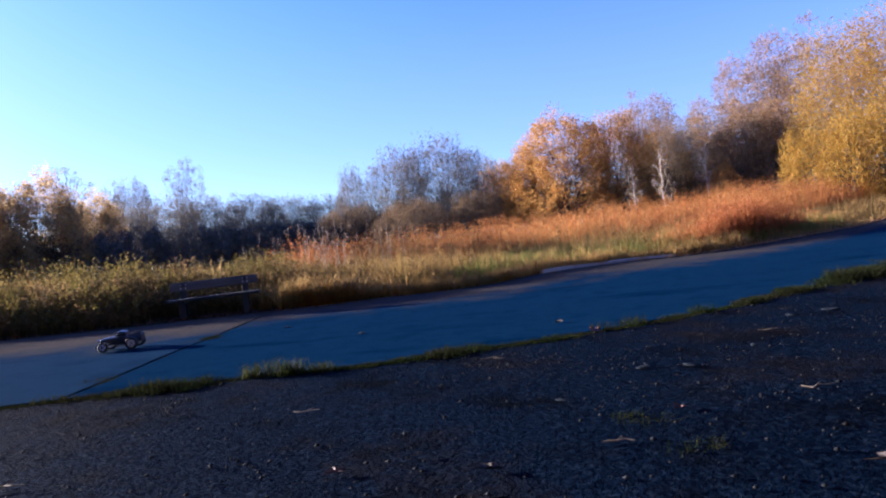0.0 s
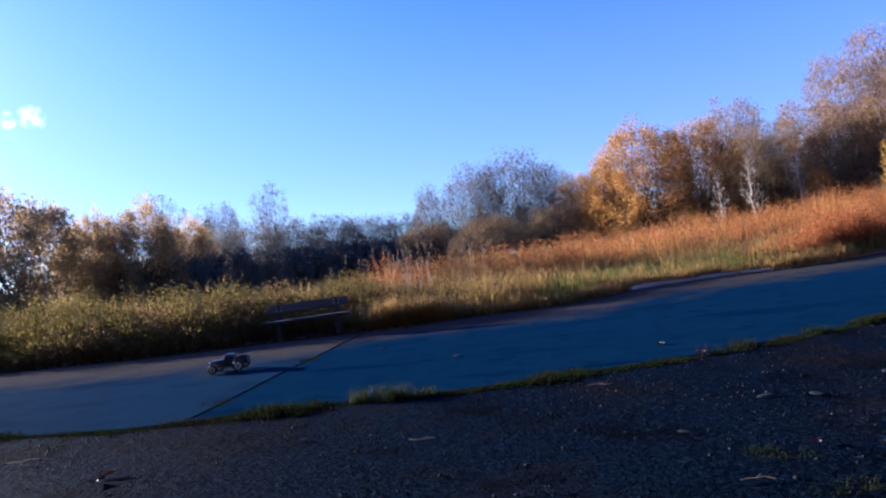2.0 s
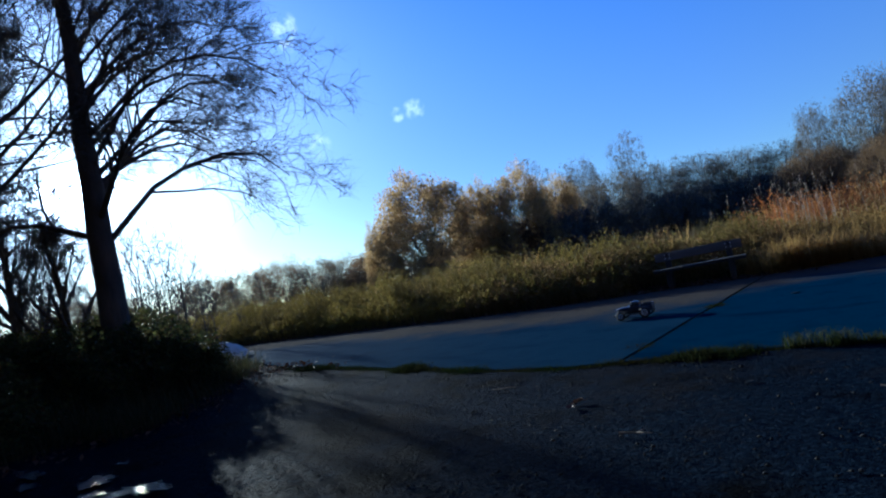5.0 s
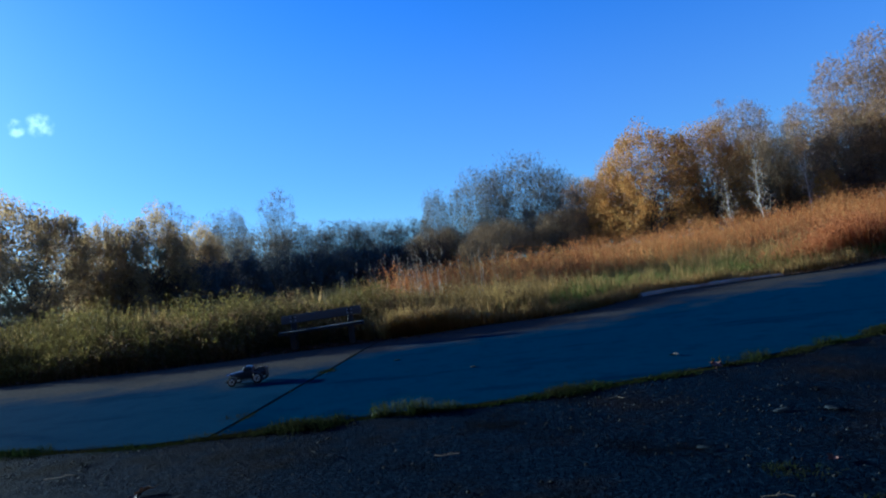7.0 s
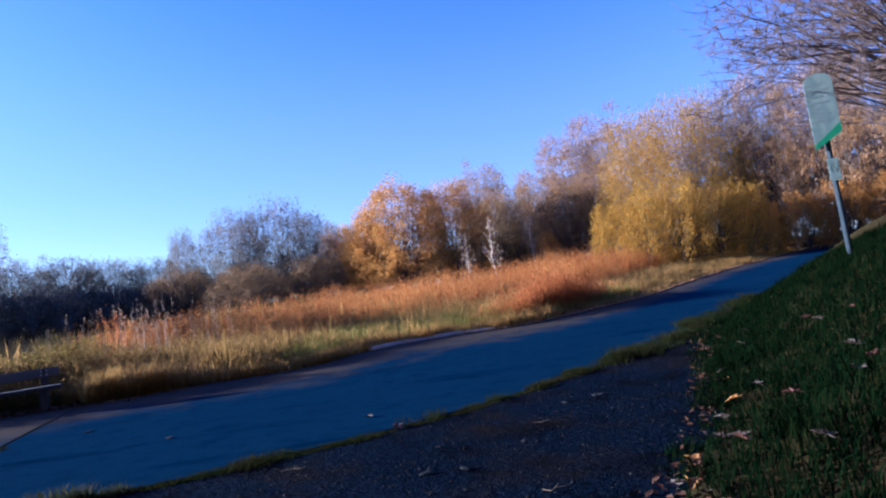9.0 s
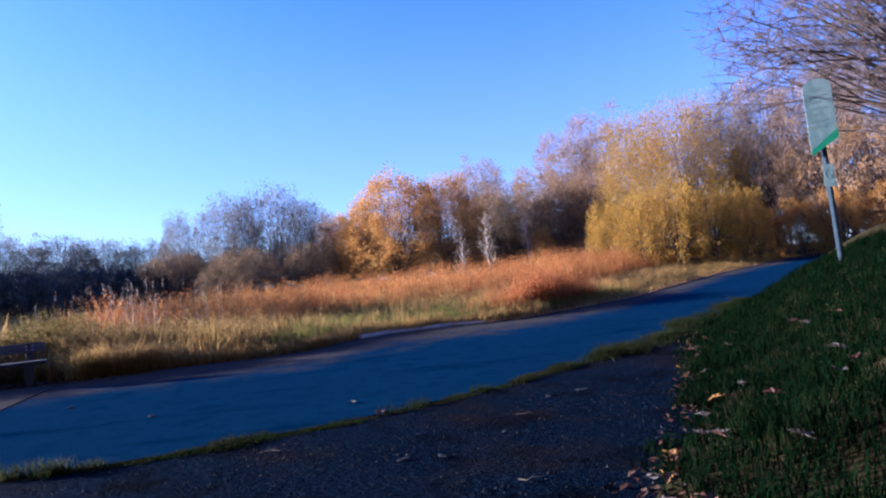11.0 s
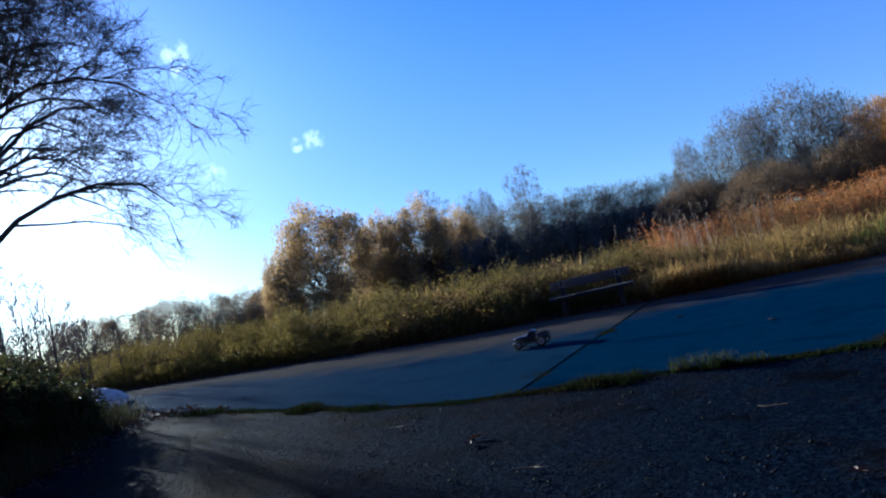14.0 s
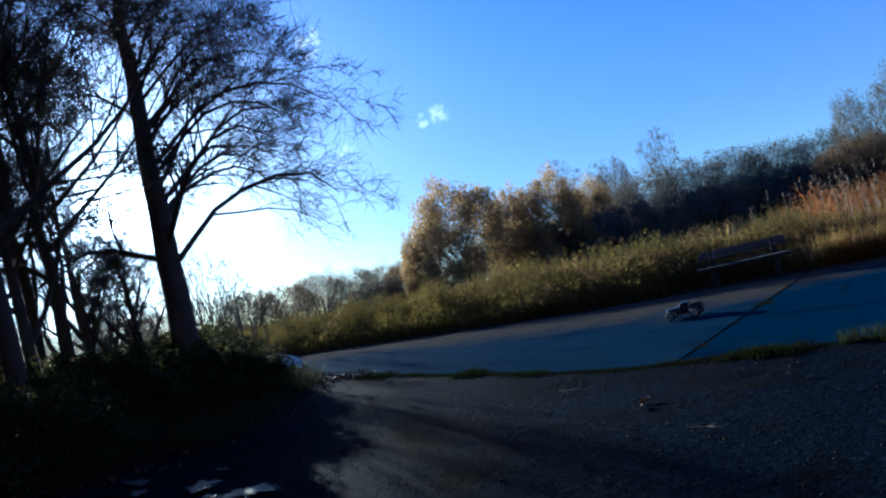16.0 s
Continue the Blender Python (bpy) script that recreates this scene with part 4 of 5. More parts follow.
plume = np.repeat(np.stack([x, y, land_z(x, y) + h * 0.9], -1), 10, 0) + rng.normal(0, 1, (len(x) * 10, 3)) * [0.012, 0.012, 0.085]
stuff("reed_plumes", [tussocks(rng, x, y, 2, 0.06, h, 0.006, 0.08), leaf_quads(rng, plume, np.full(len(plume), 0.012), -1.5, 5.0)], M["plume"], "pale feathery reed plumes standing above the grass", "reeds")

# a rust-dark stand of willowherb by the verge, and straw hanging over the road's edge
n = 620
x, y = rng.normal(8.6, 1.2, n), rng.normal(0, 0.7, n)
y = far_edge(x) + 0.75 + np.abs(y)
h = rng.uniform(0.7, 1.25, n) * (1.1 - 0.22 * np.abs(x - 8.6))
head = np.repeat(np.stack([x, y, land_z(x, y) + h * 0.7], -1), 8, 0) + rng.normal(0, 1, (n * 8, 3)) * [0.12, 0.12, 0.2]
M["rust_stalk"] = plant("rust_stalk", [(0.32, 0.12, 0.036), (0.40, 0.16, 0.05), (0.24, 0.085, 0.03)], 0.55)
stuff("willowherb", [tussocks(rng, x, y, 7, 0.14, h, 0.007, 0.35), leaf_quads(rng, head, np.full(len(head), 0.026), 0.0, 3.2)], M["rust_stalk"], "dense rust-dark stand of withered willowherb beside the road", "weeds")
cx = np.concatenate([rng.uniform(-2.7, -1.5, 90), rng.normal(1.45, 0.16, 26), rng.uniform(-1.4, 1.2, 46), rng.uniform(2.0, 7.0, 60)])
cy = far_edge(cx) + np.concatenate([np.abs(rng.normal(0.15, 0.22, 90)), np.abs(rng.normal(0.02, 0.08, 26)), np.abs(rng.normal(0.1, 0.15, 46)), np.abs(rng.normal(0.15, 0.2, 60))])
ch = np.concatenate([rng.uniform(0.45, 0.8, 90), rng.uniform(0.28, 0.42, 26), rng.uniform(0.2, 0.45, 46), rng.uniform(0.2, 0.4, 60)])
stuff("edge_tussocks", [tussocks(rng, cx, cy, 46, 0.12, ch, 0.0045, 1.25)], M["straw"], "golden tussocks of dry grass drooping over the road's edge", "grass")

# the grass strip between road and tarmac
t = rng.uniform(0.0, 0.99, 2800)
y = near_edge(-2.77) * (1 - t) + far_edge(-2.77) * t
lush = smooth(-0.35, 0.6, wobble(y, y * 0, 0.42, 1))
x = -2.77 + rng.normal(0, 1, len(y)) * (0.022 + 0.05 * lush + 0.09 * smooth(0.3, 0.0, t) + 0.04 * smooth(0.6, 0.9, t)) + 0.05 * wobble(y, y * 0, 0.5, 6) - 0.02
stuff("joint_moss", [tussocks(rng, x, y, 8, 0.06, 0.036 + 0.03 * lush, 0.0045, 1.4)], M["moss_blade"], "moss and short grass in the slab joint", "moss")
x = rng.uniform(-9.5, 12.5, 5600)
clump = smooth(0.05, 0.75, wobble(x, x * 0, 0.42, 2)) + smooth(4.2, 5.6, x)
keep = rng.uniform(0, 1, len(x)) < 0.7 + clump
x, clump = x[keep], clump[keep]
y = near_edge(x) - 0.01 + rng.normal(0, 1, len(x)) * (0.045 + 0.05 * np.minimum(clump, 1) + 0.16 * smooth(4.5, 7, x))
k = 0.42 + 0.62 * np.minimum(clump, 1) * (0.7 + 0.3 * wobble(x, x * 0, 0.13, 5)) + 0.9 * smooth(3.6, 5.6, x) * smooth(-0.6, 0.5, wobble(x, x * 0, 0.5, 4))
stuff("strip_grass", [tussocks(rng, x, y, 14, 0.08, 0.10 * k + 0.02, 0.0035, 1.1)], M["strip"], "strip of short grass in the joint between road and tarmac", "grass")
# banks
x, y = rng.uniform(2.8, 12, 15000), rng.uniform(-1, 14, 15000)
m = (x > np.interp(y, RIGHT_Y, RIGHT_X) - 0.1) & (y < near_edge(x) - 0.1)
stuff("bank_grass", [tussocks(rng, x[m], y[m], 12, 0.17, rng.uniform(0.10, 0.26, m.sum()) * clumpy(x[m], y[m], 0.5, 2) + 0.03, 0.0055, 1.1)], M["grass"], "rough grass on the bank with shade darkened into its colour", "grass")
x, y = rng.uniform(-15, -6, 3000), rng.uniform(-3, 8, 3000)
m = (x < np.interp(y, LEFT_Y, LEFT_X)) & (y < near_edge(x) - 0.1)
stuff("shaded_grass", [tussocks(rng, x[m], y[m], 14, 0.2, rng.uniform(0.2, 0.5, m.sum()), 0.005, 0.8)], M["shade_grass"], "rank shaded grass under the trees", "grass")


# ---- the bench ----
M["wood_grey"] = surface("wood_grey", [(0.058, 0.055, 0.052), (0.125, 0.118, 0.112)], 5, 0.8, 60, 0.004, stretch=(0.15, 1, 1))
M["wood_dark"] = surface("wood_dark", [(0.018, 0.017, 0.017), (0.042, 0.039, 0.037)], 5, 0.8, 60, 0.004, stretch=(1, 1, 0.2))
M["bolt"] = surface("bolt", [(0.5, 0.5, 0.5), (0.65, 0.65, 0.65)], 40, 0.4, metal=0.8)


def bench():
    x, y = BENCH
    ob = holder("park_bench", pose(x, y, float(base_z(x, y)) + 0.02, 0, 0, 12), "weathered wooden park bench beside the road", "bench")
    part("seat_plank", box((1.56, 0.16, 0.055), (0, -0.09, 0.35)), M["wood_dark"], ob)
    part("seat_plank", box((1.56, 0.14, 0.055), (0, 0.075, 0.35)), M["wood_dark"], ob)
    back = part("backrest", box((1.5, 0.04, 0.155), (0, 0.22, 0.585), (-12, 0, 0)), M["wood_grey"], ob)
    for sx in (-0.53, 0.53):
        part("front_leg", box((0.10, 0.08, 0.34), (sx, -0.11, 0.16), bevel=0.008), M["wood_dark"], ob)
        part("back_post", box((0.10, 0.065, 0.67), (sx, 0.185, 0.315), (-10, 0, 0), bevel=0.008), M["wood_dark"], ob)
        part("bearer", box((0.075, 0.34, 0.055), (sx, 0.02, 0.305), bevel=0.006), M["wood_dark"], ob)
        for ox in (-0.04, 0.04):
            for oz in (-0.032, 0.032):
                part("bolt", rod(0.012, 0.012, (sx + ox, 0.196 + oz * 0.2, 0.585 + oz), (78, 0, 0), 10), M["bolt"], back)
    return ob


bench()


# ---- the model car ----
M["car_paint"] = surface("car_paint", [(0.012, 0.016, 0.03), (0.025, 0.03, 0.05)], 8, 0.3, 90, 0.001)
M["tyre"] = surface("tyre", [(0.012, 0.012, 0.012), (0.03, 0.03, 0.03)], 30, 0.85, 90, 0.003)
M["chrome"] = surface("chrome", [(0.55, 0.56, 0.58), (0.75, 0.75, 0.76)], 12, 0.25, metal=0.9)
M["rim"] = surface("rim", [(0.76, 0.78, 0.80), (0.84, 0.85, 0.86)], 12, 0.4)
M["car_glass"] = surface("car_glass", [(0.05, 0.06, 0.07), (0.09, 0.1, 0.11)], 8, 0.05)


def wheel(parent, x, y, r, w):
    rim = rod(r * 0.62, w * 1.04, sides=20, bevel=0.006)
    bm = bmesh.new()
    ring = []
    for k in range(28):
        a = k * 2 * math.pi / 28
        grip = 1.0 if k % 2 else 0.965
        ring.append([bm.verts.new((math.cos(a) * q * r, math.sin(a) * q * r, z * w)) for q, z in ((0.6, -0.44), (0.9, -0.5), (grip, -0.34), (grip, 0.34), (0.9, 0.5), (0.6, 0.44))])
    for k in range(28):
        for j in range(6):
            bm.faces.new((ring[k][j], ring[(k + 1) % 28][j], ring[(k + 1) % 28][(j + 1) % 6], ring[k][(j + 1) % 6]))
    m = pose(x, y, r, 90, 0, 0)
    for b in (rim, bm):
        bmesh.ops.transform(b, matrix=m, verts=b.verts)
    wh = part("wheel", bm, M["tyre"], parent, "black knobbly tyre")
    part("rim", rim, M["rim"], wh, "pale spoked rim")
    for k in range(5):
        a = k * 72
        part("spoke", box((r * 0.5, 0.018, 0.012), (x + math.cos(radians(a)) * r * 0.3, y + (w * 0.47 if y > 0 else -w * 0.47), r + math.sin(radians(a)) * r * 0.3), (90, -a, 0), 0.003, 1), M["tyre"], wh)


def loft(sections):
    """A skin through rings of equal counts, closed at both ends."""
    bm = bmesh.new()
    rings = [[bm.verts.new(p) for p in s] for s in sections]
    n = len(rings[0])
    for a, b in zip(rings, rings[1:]):
        for k in range(n):
            bm.faces.new((a[k], a[(k + 1) % n], b[(k + 1) % n], b[k]))
    bm.faces.new(rings[0][::-1])
    bm.faces.new(rings[-1])
    bmesh.ops.recalc_face_normals(bm, faces=bm.faces)
    return bm


def rounded(x, w, z0, z1, n=16, e=0.55):
    """A rounded upright section at x."""
    pts = []
    for k in range(n):
        a = 2 * math.pi * (k + 0.5) / n
        c, s = math.cos(a), math.sin(a)
        pts.append((x, math.copysign(abs(c) ** e, c) * w / 2, (z0 + z1) / 2 + math.copysign(abs(s) ** e, s) * (z1 - z0) / 2))
    return pts


def model_car():
    x, y = -3.65, 7.95
    ob = holder("model_car", pose(x, y, float(base_z(x, y)) + 0.028, 0, 0, 188) @ Matrix.Scale(0.7, 4), "dark blue radio-controlled hot rod pickup standing on the road", "model car")
    part("body", loft([rounded(0.33, 0.13, 0.10, 0.19), rounded(0.31, 0.16, 0.09, 0.215), rounded(0.12, 0.20, 0.085, 0.235), rounded(0.05, 0.235, 0.08, 0.24), rounded(-0.10, 0.25, 0.08, 0.235), rounded(-0.13, 0.22, 0.09, 0.215), rounded(-0.33, 0.22, 0.10, 0.215), rounded(-0.35, 0.2, 0.11, 0.205)]), M["car_paint"], ob)
    cab = part("cab", loft([rounded(0.055, 0.225, 0.22, 0.24), rounded(0.03, 0.20, 0.22, 0.30), rounded(0.0, 0.185, 0.22, 0.318), rounded(-0.07, 0.185, 0.22, 0.315), rounded(-0.105, 0.2, 0.22, 0.29), rounded(-0.115, 0.21, 0.22, 0.235)]), M["car_paint"], ob)
    part("windscreen", box((0.004, 0.15, 0.062), (0.046, 0, 0.272), (0, -22, 0), 0.001, 1), M["chrome"], cab, "bright framed windscreen")
    for s in (-1, 1):
        part("side_window", box((0.085, 0.004, 0.05), (-0.035, s * 0.098, 0.275), (0, 0, 0), 0.001, 1), M["car_glass"], cab)
        part("running_board", box((0.26, 0.05, 0.012), (-0.0, s * 0.14, 0.075), bevel=0.003), M["car_paint"], ob)
        part("headlamp", rod(0.022, 0.03, (0.335, s * 0.085, 0.185), (0, 90, 0), 14, bevel=0.004), M["chrome"], ob)
        part("axle", rod(0.009, 0.16, (0.24, s * 0.11, 0.085), (90, 0, 0), 8), M["chrome"], ob)
        part("axle", rod(0.009, 0.16, (-0.22, s * 0.12, 0.1), (90, 0, 0), 8), M["chrome"], ob)
        wheel(ob, 0.24, s * 0.19, 0.085, 0.075)
        wheel(ob, -0.22, s * 0.2, 0.1, 0.1)
    part("bumper", joined(box((0.02, 0.30, 0.03), (0.375, 0, 0.09), bevel=0.006), box((0.06, 0.03, 0.02), (0.35, 0.06, 0.09), bevel=0.003), box((0.06, 0.03, 0.02), (0.35, -0.06, 0.09), bevel=0.003)), M["tyre"], ob)
    part("radiator", box((0.012, 0.1, 0.1), (0.334, 0, 0.15), bevel=0.004), M["chrome"], ob, "upright radiator grille")
    part("load_bed", joined(box((0.2, 0.012, 0.04), (-0.24, 0.105, 0.225), bevel=0.003), box((0.2, 0.012, 0.04), (-0.24, -0.105, 0.225), bevel=0.003), box((0.012, 0.21, 0.04), (-0.34, 0, 0.225), bevel=0.003)), M["car_paint"], ob)
    part("aerial", rod(0.0025, 0.14, (-0.3, 0.05, 0.3), sides=6), M["tyre"], ob)


model_car()

# ---- the sign ----
M["sign_white"] = surface("sign_white", [(0.085, 0.14, 0.15), (0.15, 0.21, 0.21)], 3, 0.6, big=(2.2, (0.06, 0.11, 0.12)), gloss=0.15)
M["sign_green"] = surface("sign_green", [(0.008, 0.11, 0.06), (0.014, 0.16, 0.09)], 5, 0.45)
M["ink"] = surface("ink", [(0.075, 0.12, 0.13), (0.10, 0.15, 0.155)], 20, 0.6)
M["steel"] = surface("steel", [(0.012, 0.022, 0.032), (0.024, 0.036, 0.047)], 6, 0.75, 50, 0.002, gloss=0.1)


def sign():
    x, y = 10.33, 8.76
    z = float(land_z(x, y))
    ob = holder("information_sign", pose(x, y, z, 0, 0, -46.3) @ pose(0, 0, 0, 0, -2.0, 0) @ pose(0, 0, 0, 0, 0, 11) @ Matrix.Diagonal((0.68, 1, 1, 1)), "tall leaning park sign with faded white and green panel", "sign")
    h = 4.2 - z
    part("post", rod(0.068, h - 0.1, (0, 0.09, (h - 0.1) / 2), sides=18), M["steel"], ob)
    edge = [(-0.31, h - 1.36), (0.35, h - 1.10)] + [(0.02 + 0.33 * math.cos(radians(k)), h - 0.16 + 0.16 * math.sin(radians(k))) for k in range(0, 181, 15)]
    part("panel", loft([[(u, v, w) for u, w in edge] for v in (-0.015, 0.015)]), M["sign_white"], ob, "faded white panel with rows of unreadable writing")
    g = loft([[(-0.315, v, h - 1.365), (0.355, v, h - 1.10), (0.355, v, h - 0.93), (-0.315, v, h - 1.27)] for v in (-0.018, -0.022)])
    part("green_band", g, M["sign_green"], ob, "green band at the panel's foot")
    for i, wd in enumerate((0.44, 0.52, 0.38, 0.5, 0.32, 0.48, 0.42)):
        part("text_bar", box((wd, 0.004, 0.04), (-0.05 + (wd - 0.52) / 2, -0.0155, h - 0.2 - i * 0.11), bevel=0.001, segments=1), M["ink"], ob)
    plate = part("small_plate", box((0.26, 0.012, 0.4), (0.0, -0.02, h - 1.75), bevel=0.004), M["sign_white"], ob, "small white notice plate")
    bm = bmesh.new()
    for k in range(24):
        a = k * 15
        b = box((0.028, 0.004, 0.014), (math.sin(radians(a)) * 0.085, -0.028, h - 1.72 + math.cos(radians(a)) * 0.085), (0, a, 0), 0, 1)
        me = bpy.data.meshes.new("scrap")
        b.to_mesh(me)
        b.free()
        bm.from_mesh(me)
    part("symbol", joined(bm, box((0.17, 0.004, 0.016), (0, -0.028, h - 1.72), (0, 45, 0), 0, 1)), M["ink"], plate)
    part("plate_bar", box((0.18, 0.004, 0.025), (0, -0.028, h - 1.89), bevel=0), M["ink"], plate)
    for zz in (h - 0.3, h - 1.1):
        part("bracket", joined(box((0.2, 0.15, 0.03), (0, 0.085, zz), bevel=0.004)), M["steel"], ob)


sign()

# ---- kerb stones, pale rubble ----
M["kerb"] = surface("kerb", [(0.42, 0.40, 0.36), (0.58, 0.55, 0.50)], 4, 0.8, 50, 0.004, (1.2, (0.24, 0.23, 0.2)))
kerb = tagged(new("kerb"), "broken line of pale concrete kerb stones", "kerb", "", "structure")
for i in range(4):
    xa = 2.5 + i * 0.82
    xb = xa + 0.79
    ya, yb = float(far_edge(xa)) - 0.02, float(far_edge(xb)) - 0.02
    cx, cy = (xa + xb) / 2, (ya + yb) / 2
    part("kerb_stone", box((math.hypot(xb - xa, yb - ya), 0.16, 0.2), (cx, cy, float(base_z(cx, cy)) - 0.012 - 0.015 * (i % 2)), (0, 1.5 * (i % 2), math.degrees(math.atan2(yb - ya, xb - xa))), 0.02), M["kerb"], kerb)


def rock(seed, size):
    bm = bmesh.new()
    bmesh.ops.create_icosphere(bm, subdivisions=3, radius=1)
    for v in bm.verts:
        k = 1 + 0.35 * noise.noise(v.co * 1.3 + Vector((seed, 0, 0))) + 0.12 * noise.noise(v.co * 4 + Vector((0, seed, 0)))
        v.co = Vector((v.co.x * k * size[0], v.co.y * k * size[1], max(v.co.z, -0.4) * k * size[2]))
    return bm


for i, (rx, ry, s) in enumerate(((-13.4, 8.05, 0.36), (-12.9, 7.8, 0.25), (-14.3, 8.3, 0.34), (-12.3, 7.55, 0.14))):
    me = bpy.data.meshes.new("rock")
    b = rock(i * 3.7, (s * 1.3, s, s * 0.8))
    b.to_mesh(me)
    b.free()
    ob = thing("pale_rock", shaded(me, False), M["kerb"], "pale angular rock at the roadside", "rock", group="rocks at the roadside")
    ob.location = (rx, ry, float(base_z(rx, ry)) + s * 0.25)
    ob.rotation_euler = (0.1 * i, 0.2, i * 1.3)

# ---- wet patches at the foot of the bank ----
M["water"] = surface("water", [(0.006, 0.007, 0.008), (0.012, 0.012, 0.011)], 3, 0.22, 30, 0.06)
pr = random.Random(8)
for i, (px, py, ra) in enumerate(((-7.6, 1.68, 0.14), (-7.1, 1.82, 0.10), (-6.75, 1.8, 0.22), (-6.3, 1.62, 0.16), (-5.6, 1.86, 0.24), (-5.2, 1.66, 0.15), (-4.85, 1.84, 0.26), (-5.9, 2.2, 0.08), (-4.4, 1.7, 0.12))):
    bm = bmesh.new()
    ring = []
    for k in range(72):
        a = 2 * math.pi * k / 72
        q = 0.72 * ra * (1 + 0.3 * math.sin(2 * a + i) + 0.22 * math.sin(5 * a + 2 * i) + 0.18 * math.sin(9 * a + i * 3) + 0.14 * math.sin(17 * a + i) + pr.uniform(-0.08, 0.08))
        x, y = px + math.cos(a) * q * 1.3, py + math.sin(a) * q * 0.6
        ring.append(bm.verts.new((x, y, float(base_z(px, py)) + 0.027 + 0.0004 * i)))
    bm.faces.new(ring)
    me = bpy.data.meshes.new("puddle")
    bm.to_mesh(me)
    bm.free()
    thing("puddle", me, M["water"], "shallow rippled puddle on the dark tarmac", "puddle", group="puddles")

# ---- small things on the ground ----
def flat_leaf(seed, size):
    """A curled, lobed fallen leaf."""
    r = random.Random(seed)
    bm = bmesh.new()
    c = bm.verts.new((0, 0, 0.004))
    n, ring = 20, []
    for k in range(n):
        a = 2 * math.pi * k / n
        q = size * 0.5 * (0.72 + 0.28 * math.cos(5 * a)) * (1.25 if abs(math.cos(a)) > 0.6 else 0.8)
        ring.append(bm.verts.new((math.cos(a) * q, math.sin(a) * q, 0.004 + size * (0.16 * abs(math.sin(a)) + r.uniform(0, 0.1)))))
    for k in range(n):
        bm.faces.new((c, ring[k], ring[(k + 1) % n]))
    stalk = bm.verts.new((-size * 1.0, 0.01, 0.006))
    bm.faces.new((c, ring[n // 2], stalk))
    return bm


M["leaf_tan"] = surface("leaf_tan", [(0.018, 0.013, 0.010), (0.038, 0.028, 0.022)], 30, 0.75, 80, 0.001)
M["leaf_rust"] = surface("leaf_rust", [(0.046, 0.015, 0.009), (0.085, 0.030, 0.015)], 30, 0.7, 80, 0.001)
M["leaf_gold"] = surface("leaf_gold", [(0.15, 0.068, 0.008), (0.22, 0.105, 0.013)], 30, 0.7, 80, 0.001)
words = {"leaf_tan": "curled tan fallen leaf", "leaf_rust": "rust-red fallen leaf", "leaf_gold": "golden fallen leaf"}
for i, (lx, ly, s, m) in enumerate(((0.33, 2.91, 0.11, "leaf_tan"), (-2.52, 3.73, 0.10, "leaf_rust"), (1.34, 3.55, 0.09, "leaf_rust"), (1.8, 2.66, 0.12, "leaf_tan"), (1.61, 6.31, 0.17, "leaf_rust"), (-0.33, 3.03, 0.08, "leaf_rust"),
                                    (5.56, 4.52, 0.2, "leaf_tan"), (4.58, 3.6, 0.18, "leaf_tan"), (4.41, 4.08, 0.17, "leaf_rust"), (3.08, 3.54, 0.15, "leaf_gold"), (7.12, 6.63, 0.18, "leaf_rust"), (3.92, 4.33, 0.14, "leaf_tan"), (-2.53, 3.86, 0.11, "leaf_gold"), (3.5, 3.8, 0.13, "leaf_tan"), (4.84, 4.99, 0.15, "leaf_tan"), (4.8, 3.67, 0.15, "leaf_rust"), (1.42, 7.08, 0.12, "leaf_tan"), (0.02, 3.17, 0.06, "leaf_tan"))):
    me = bpy.data.meshes.new("fallen_leaf")
    b = flat_leaf(i, s * (0.8 if lx > 2.9 else 0.9))
    b.to_mesh(me)
    b.free()
    ob = thing("fallen_leaf", me, M[m], words[m] + (" on the grass" if lx > 3.3 else " on the tarmac"), "leaf", group="fallen leaves")
    onbank = float(bank_z(lx, ly)) > 0.01
    ob.location = (lx, ly, float(land_z(lx, ly)) + 0.10 if onbank else float(base_z(lx, ly)) + 0.026)
    ob.rotation_euler = (0.15 * math.sin(i * 2.1), 0.15 * math.cos(i), i * 1.9)

pr = random.Random(21)
for i in range(34):
    ly = pr.uniform(2.6, 9.0)
    lx = float(np.interp(ly, RIGHT_Y, RIGHT_X)) + (abs(pr.gauss(0, 0.9)) if i % 3 == 0 else pr.gauss(0.02, 0.13))
    m = ("leaf_tan", "leaf_rust", "leaf_tan", "leaf_tan", "leaf_gold")[i % 5 if i % 10 else 1]
    me = bpy.data.meshes.new("fallen_leaf")
    b = flat_leaf(40 + i, pr.uniform(0.08, 0.15))
    b.to_mesh(me)
    b.free()
    ob = thing("fallen_leaf", me, M[m], words[m] + " at the foot of the grass bank", "leaf", group="fallen leaves")
    onbank = float(bank_z(lx, ly)) > 0.01
    ob.location = (lx, ly, float(land_z(lx, ly)) + 0.07 if onbank else float(base_z(lx, ly)) + 0.026)
    ob.rotation_euler = (pr.uniform(-0.4, 0.4), pr.uniform(-0.4, 0.4), pr.uniform(0, 6.3))

rng = np.random.default_rng(9)


def on_tarmac(x, y):
    return base_z(x, y) + 0.022 + 0.012 * wobble(x, y, 0.7)


# leaf litter along the banks, the verge and under the bench
x1, y1 = rng.normal(0.06, 0.15, 900), rng.uniform(0, 13, 900)
x1 = x1 + np.interp(y1, RIGHT_Y, RIGHT_X)
y2 = rng.uniform(-2, 7, 700)
x2 = rng.normal(0, 0.35, 700) + np.interp(y2, LEFT_Y, LEFT_X)
x3 = np.concatenate([rng.uniform(-20, 16, 1500), rng.uniform(5, 24, 1800)])
y3 = far_edge(x3) + np.abs(rng.normal(0, 0.18, len(x3))) - 0.1
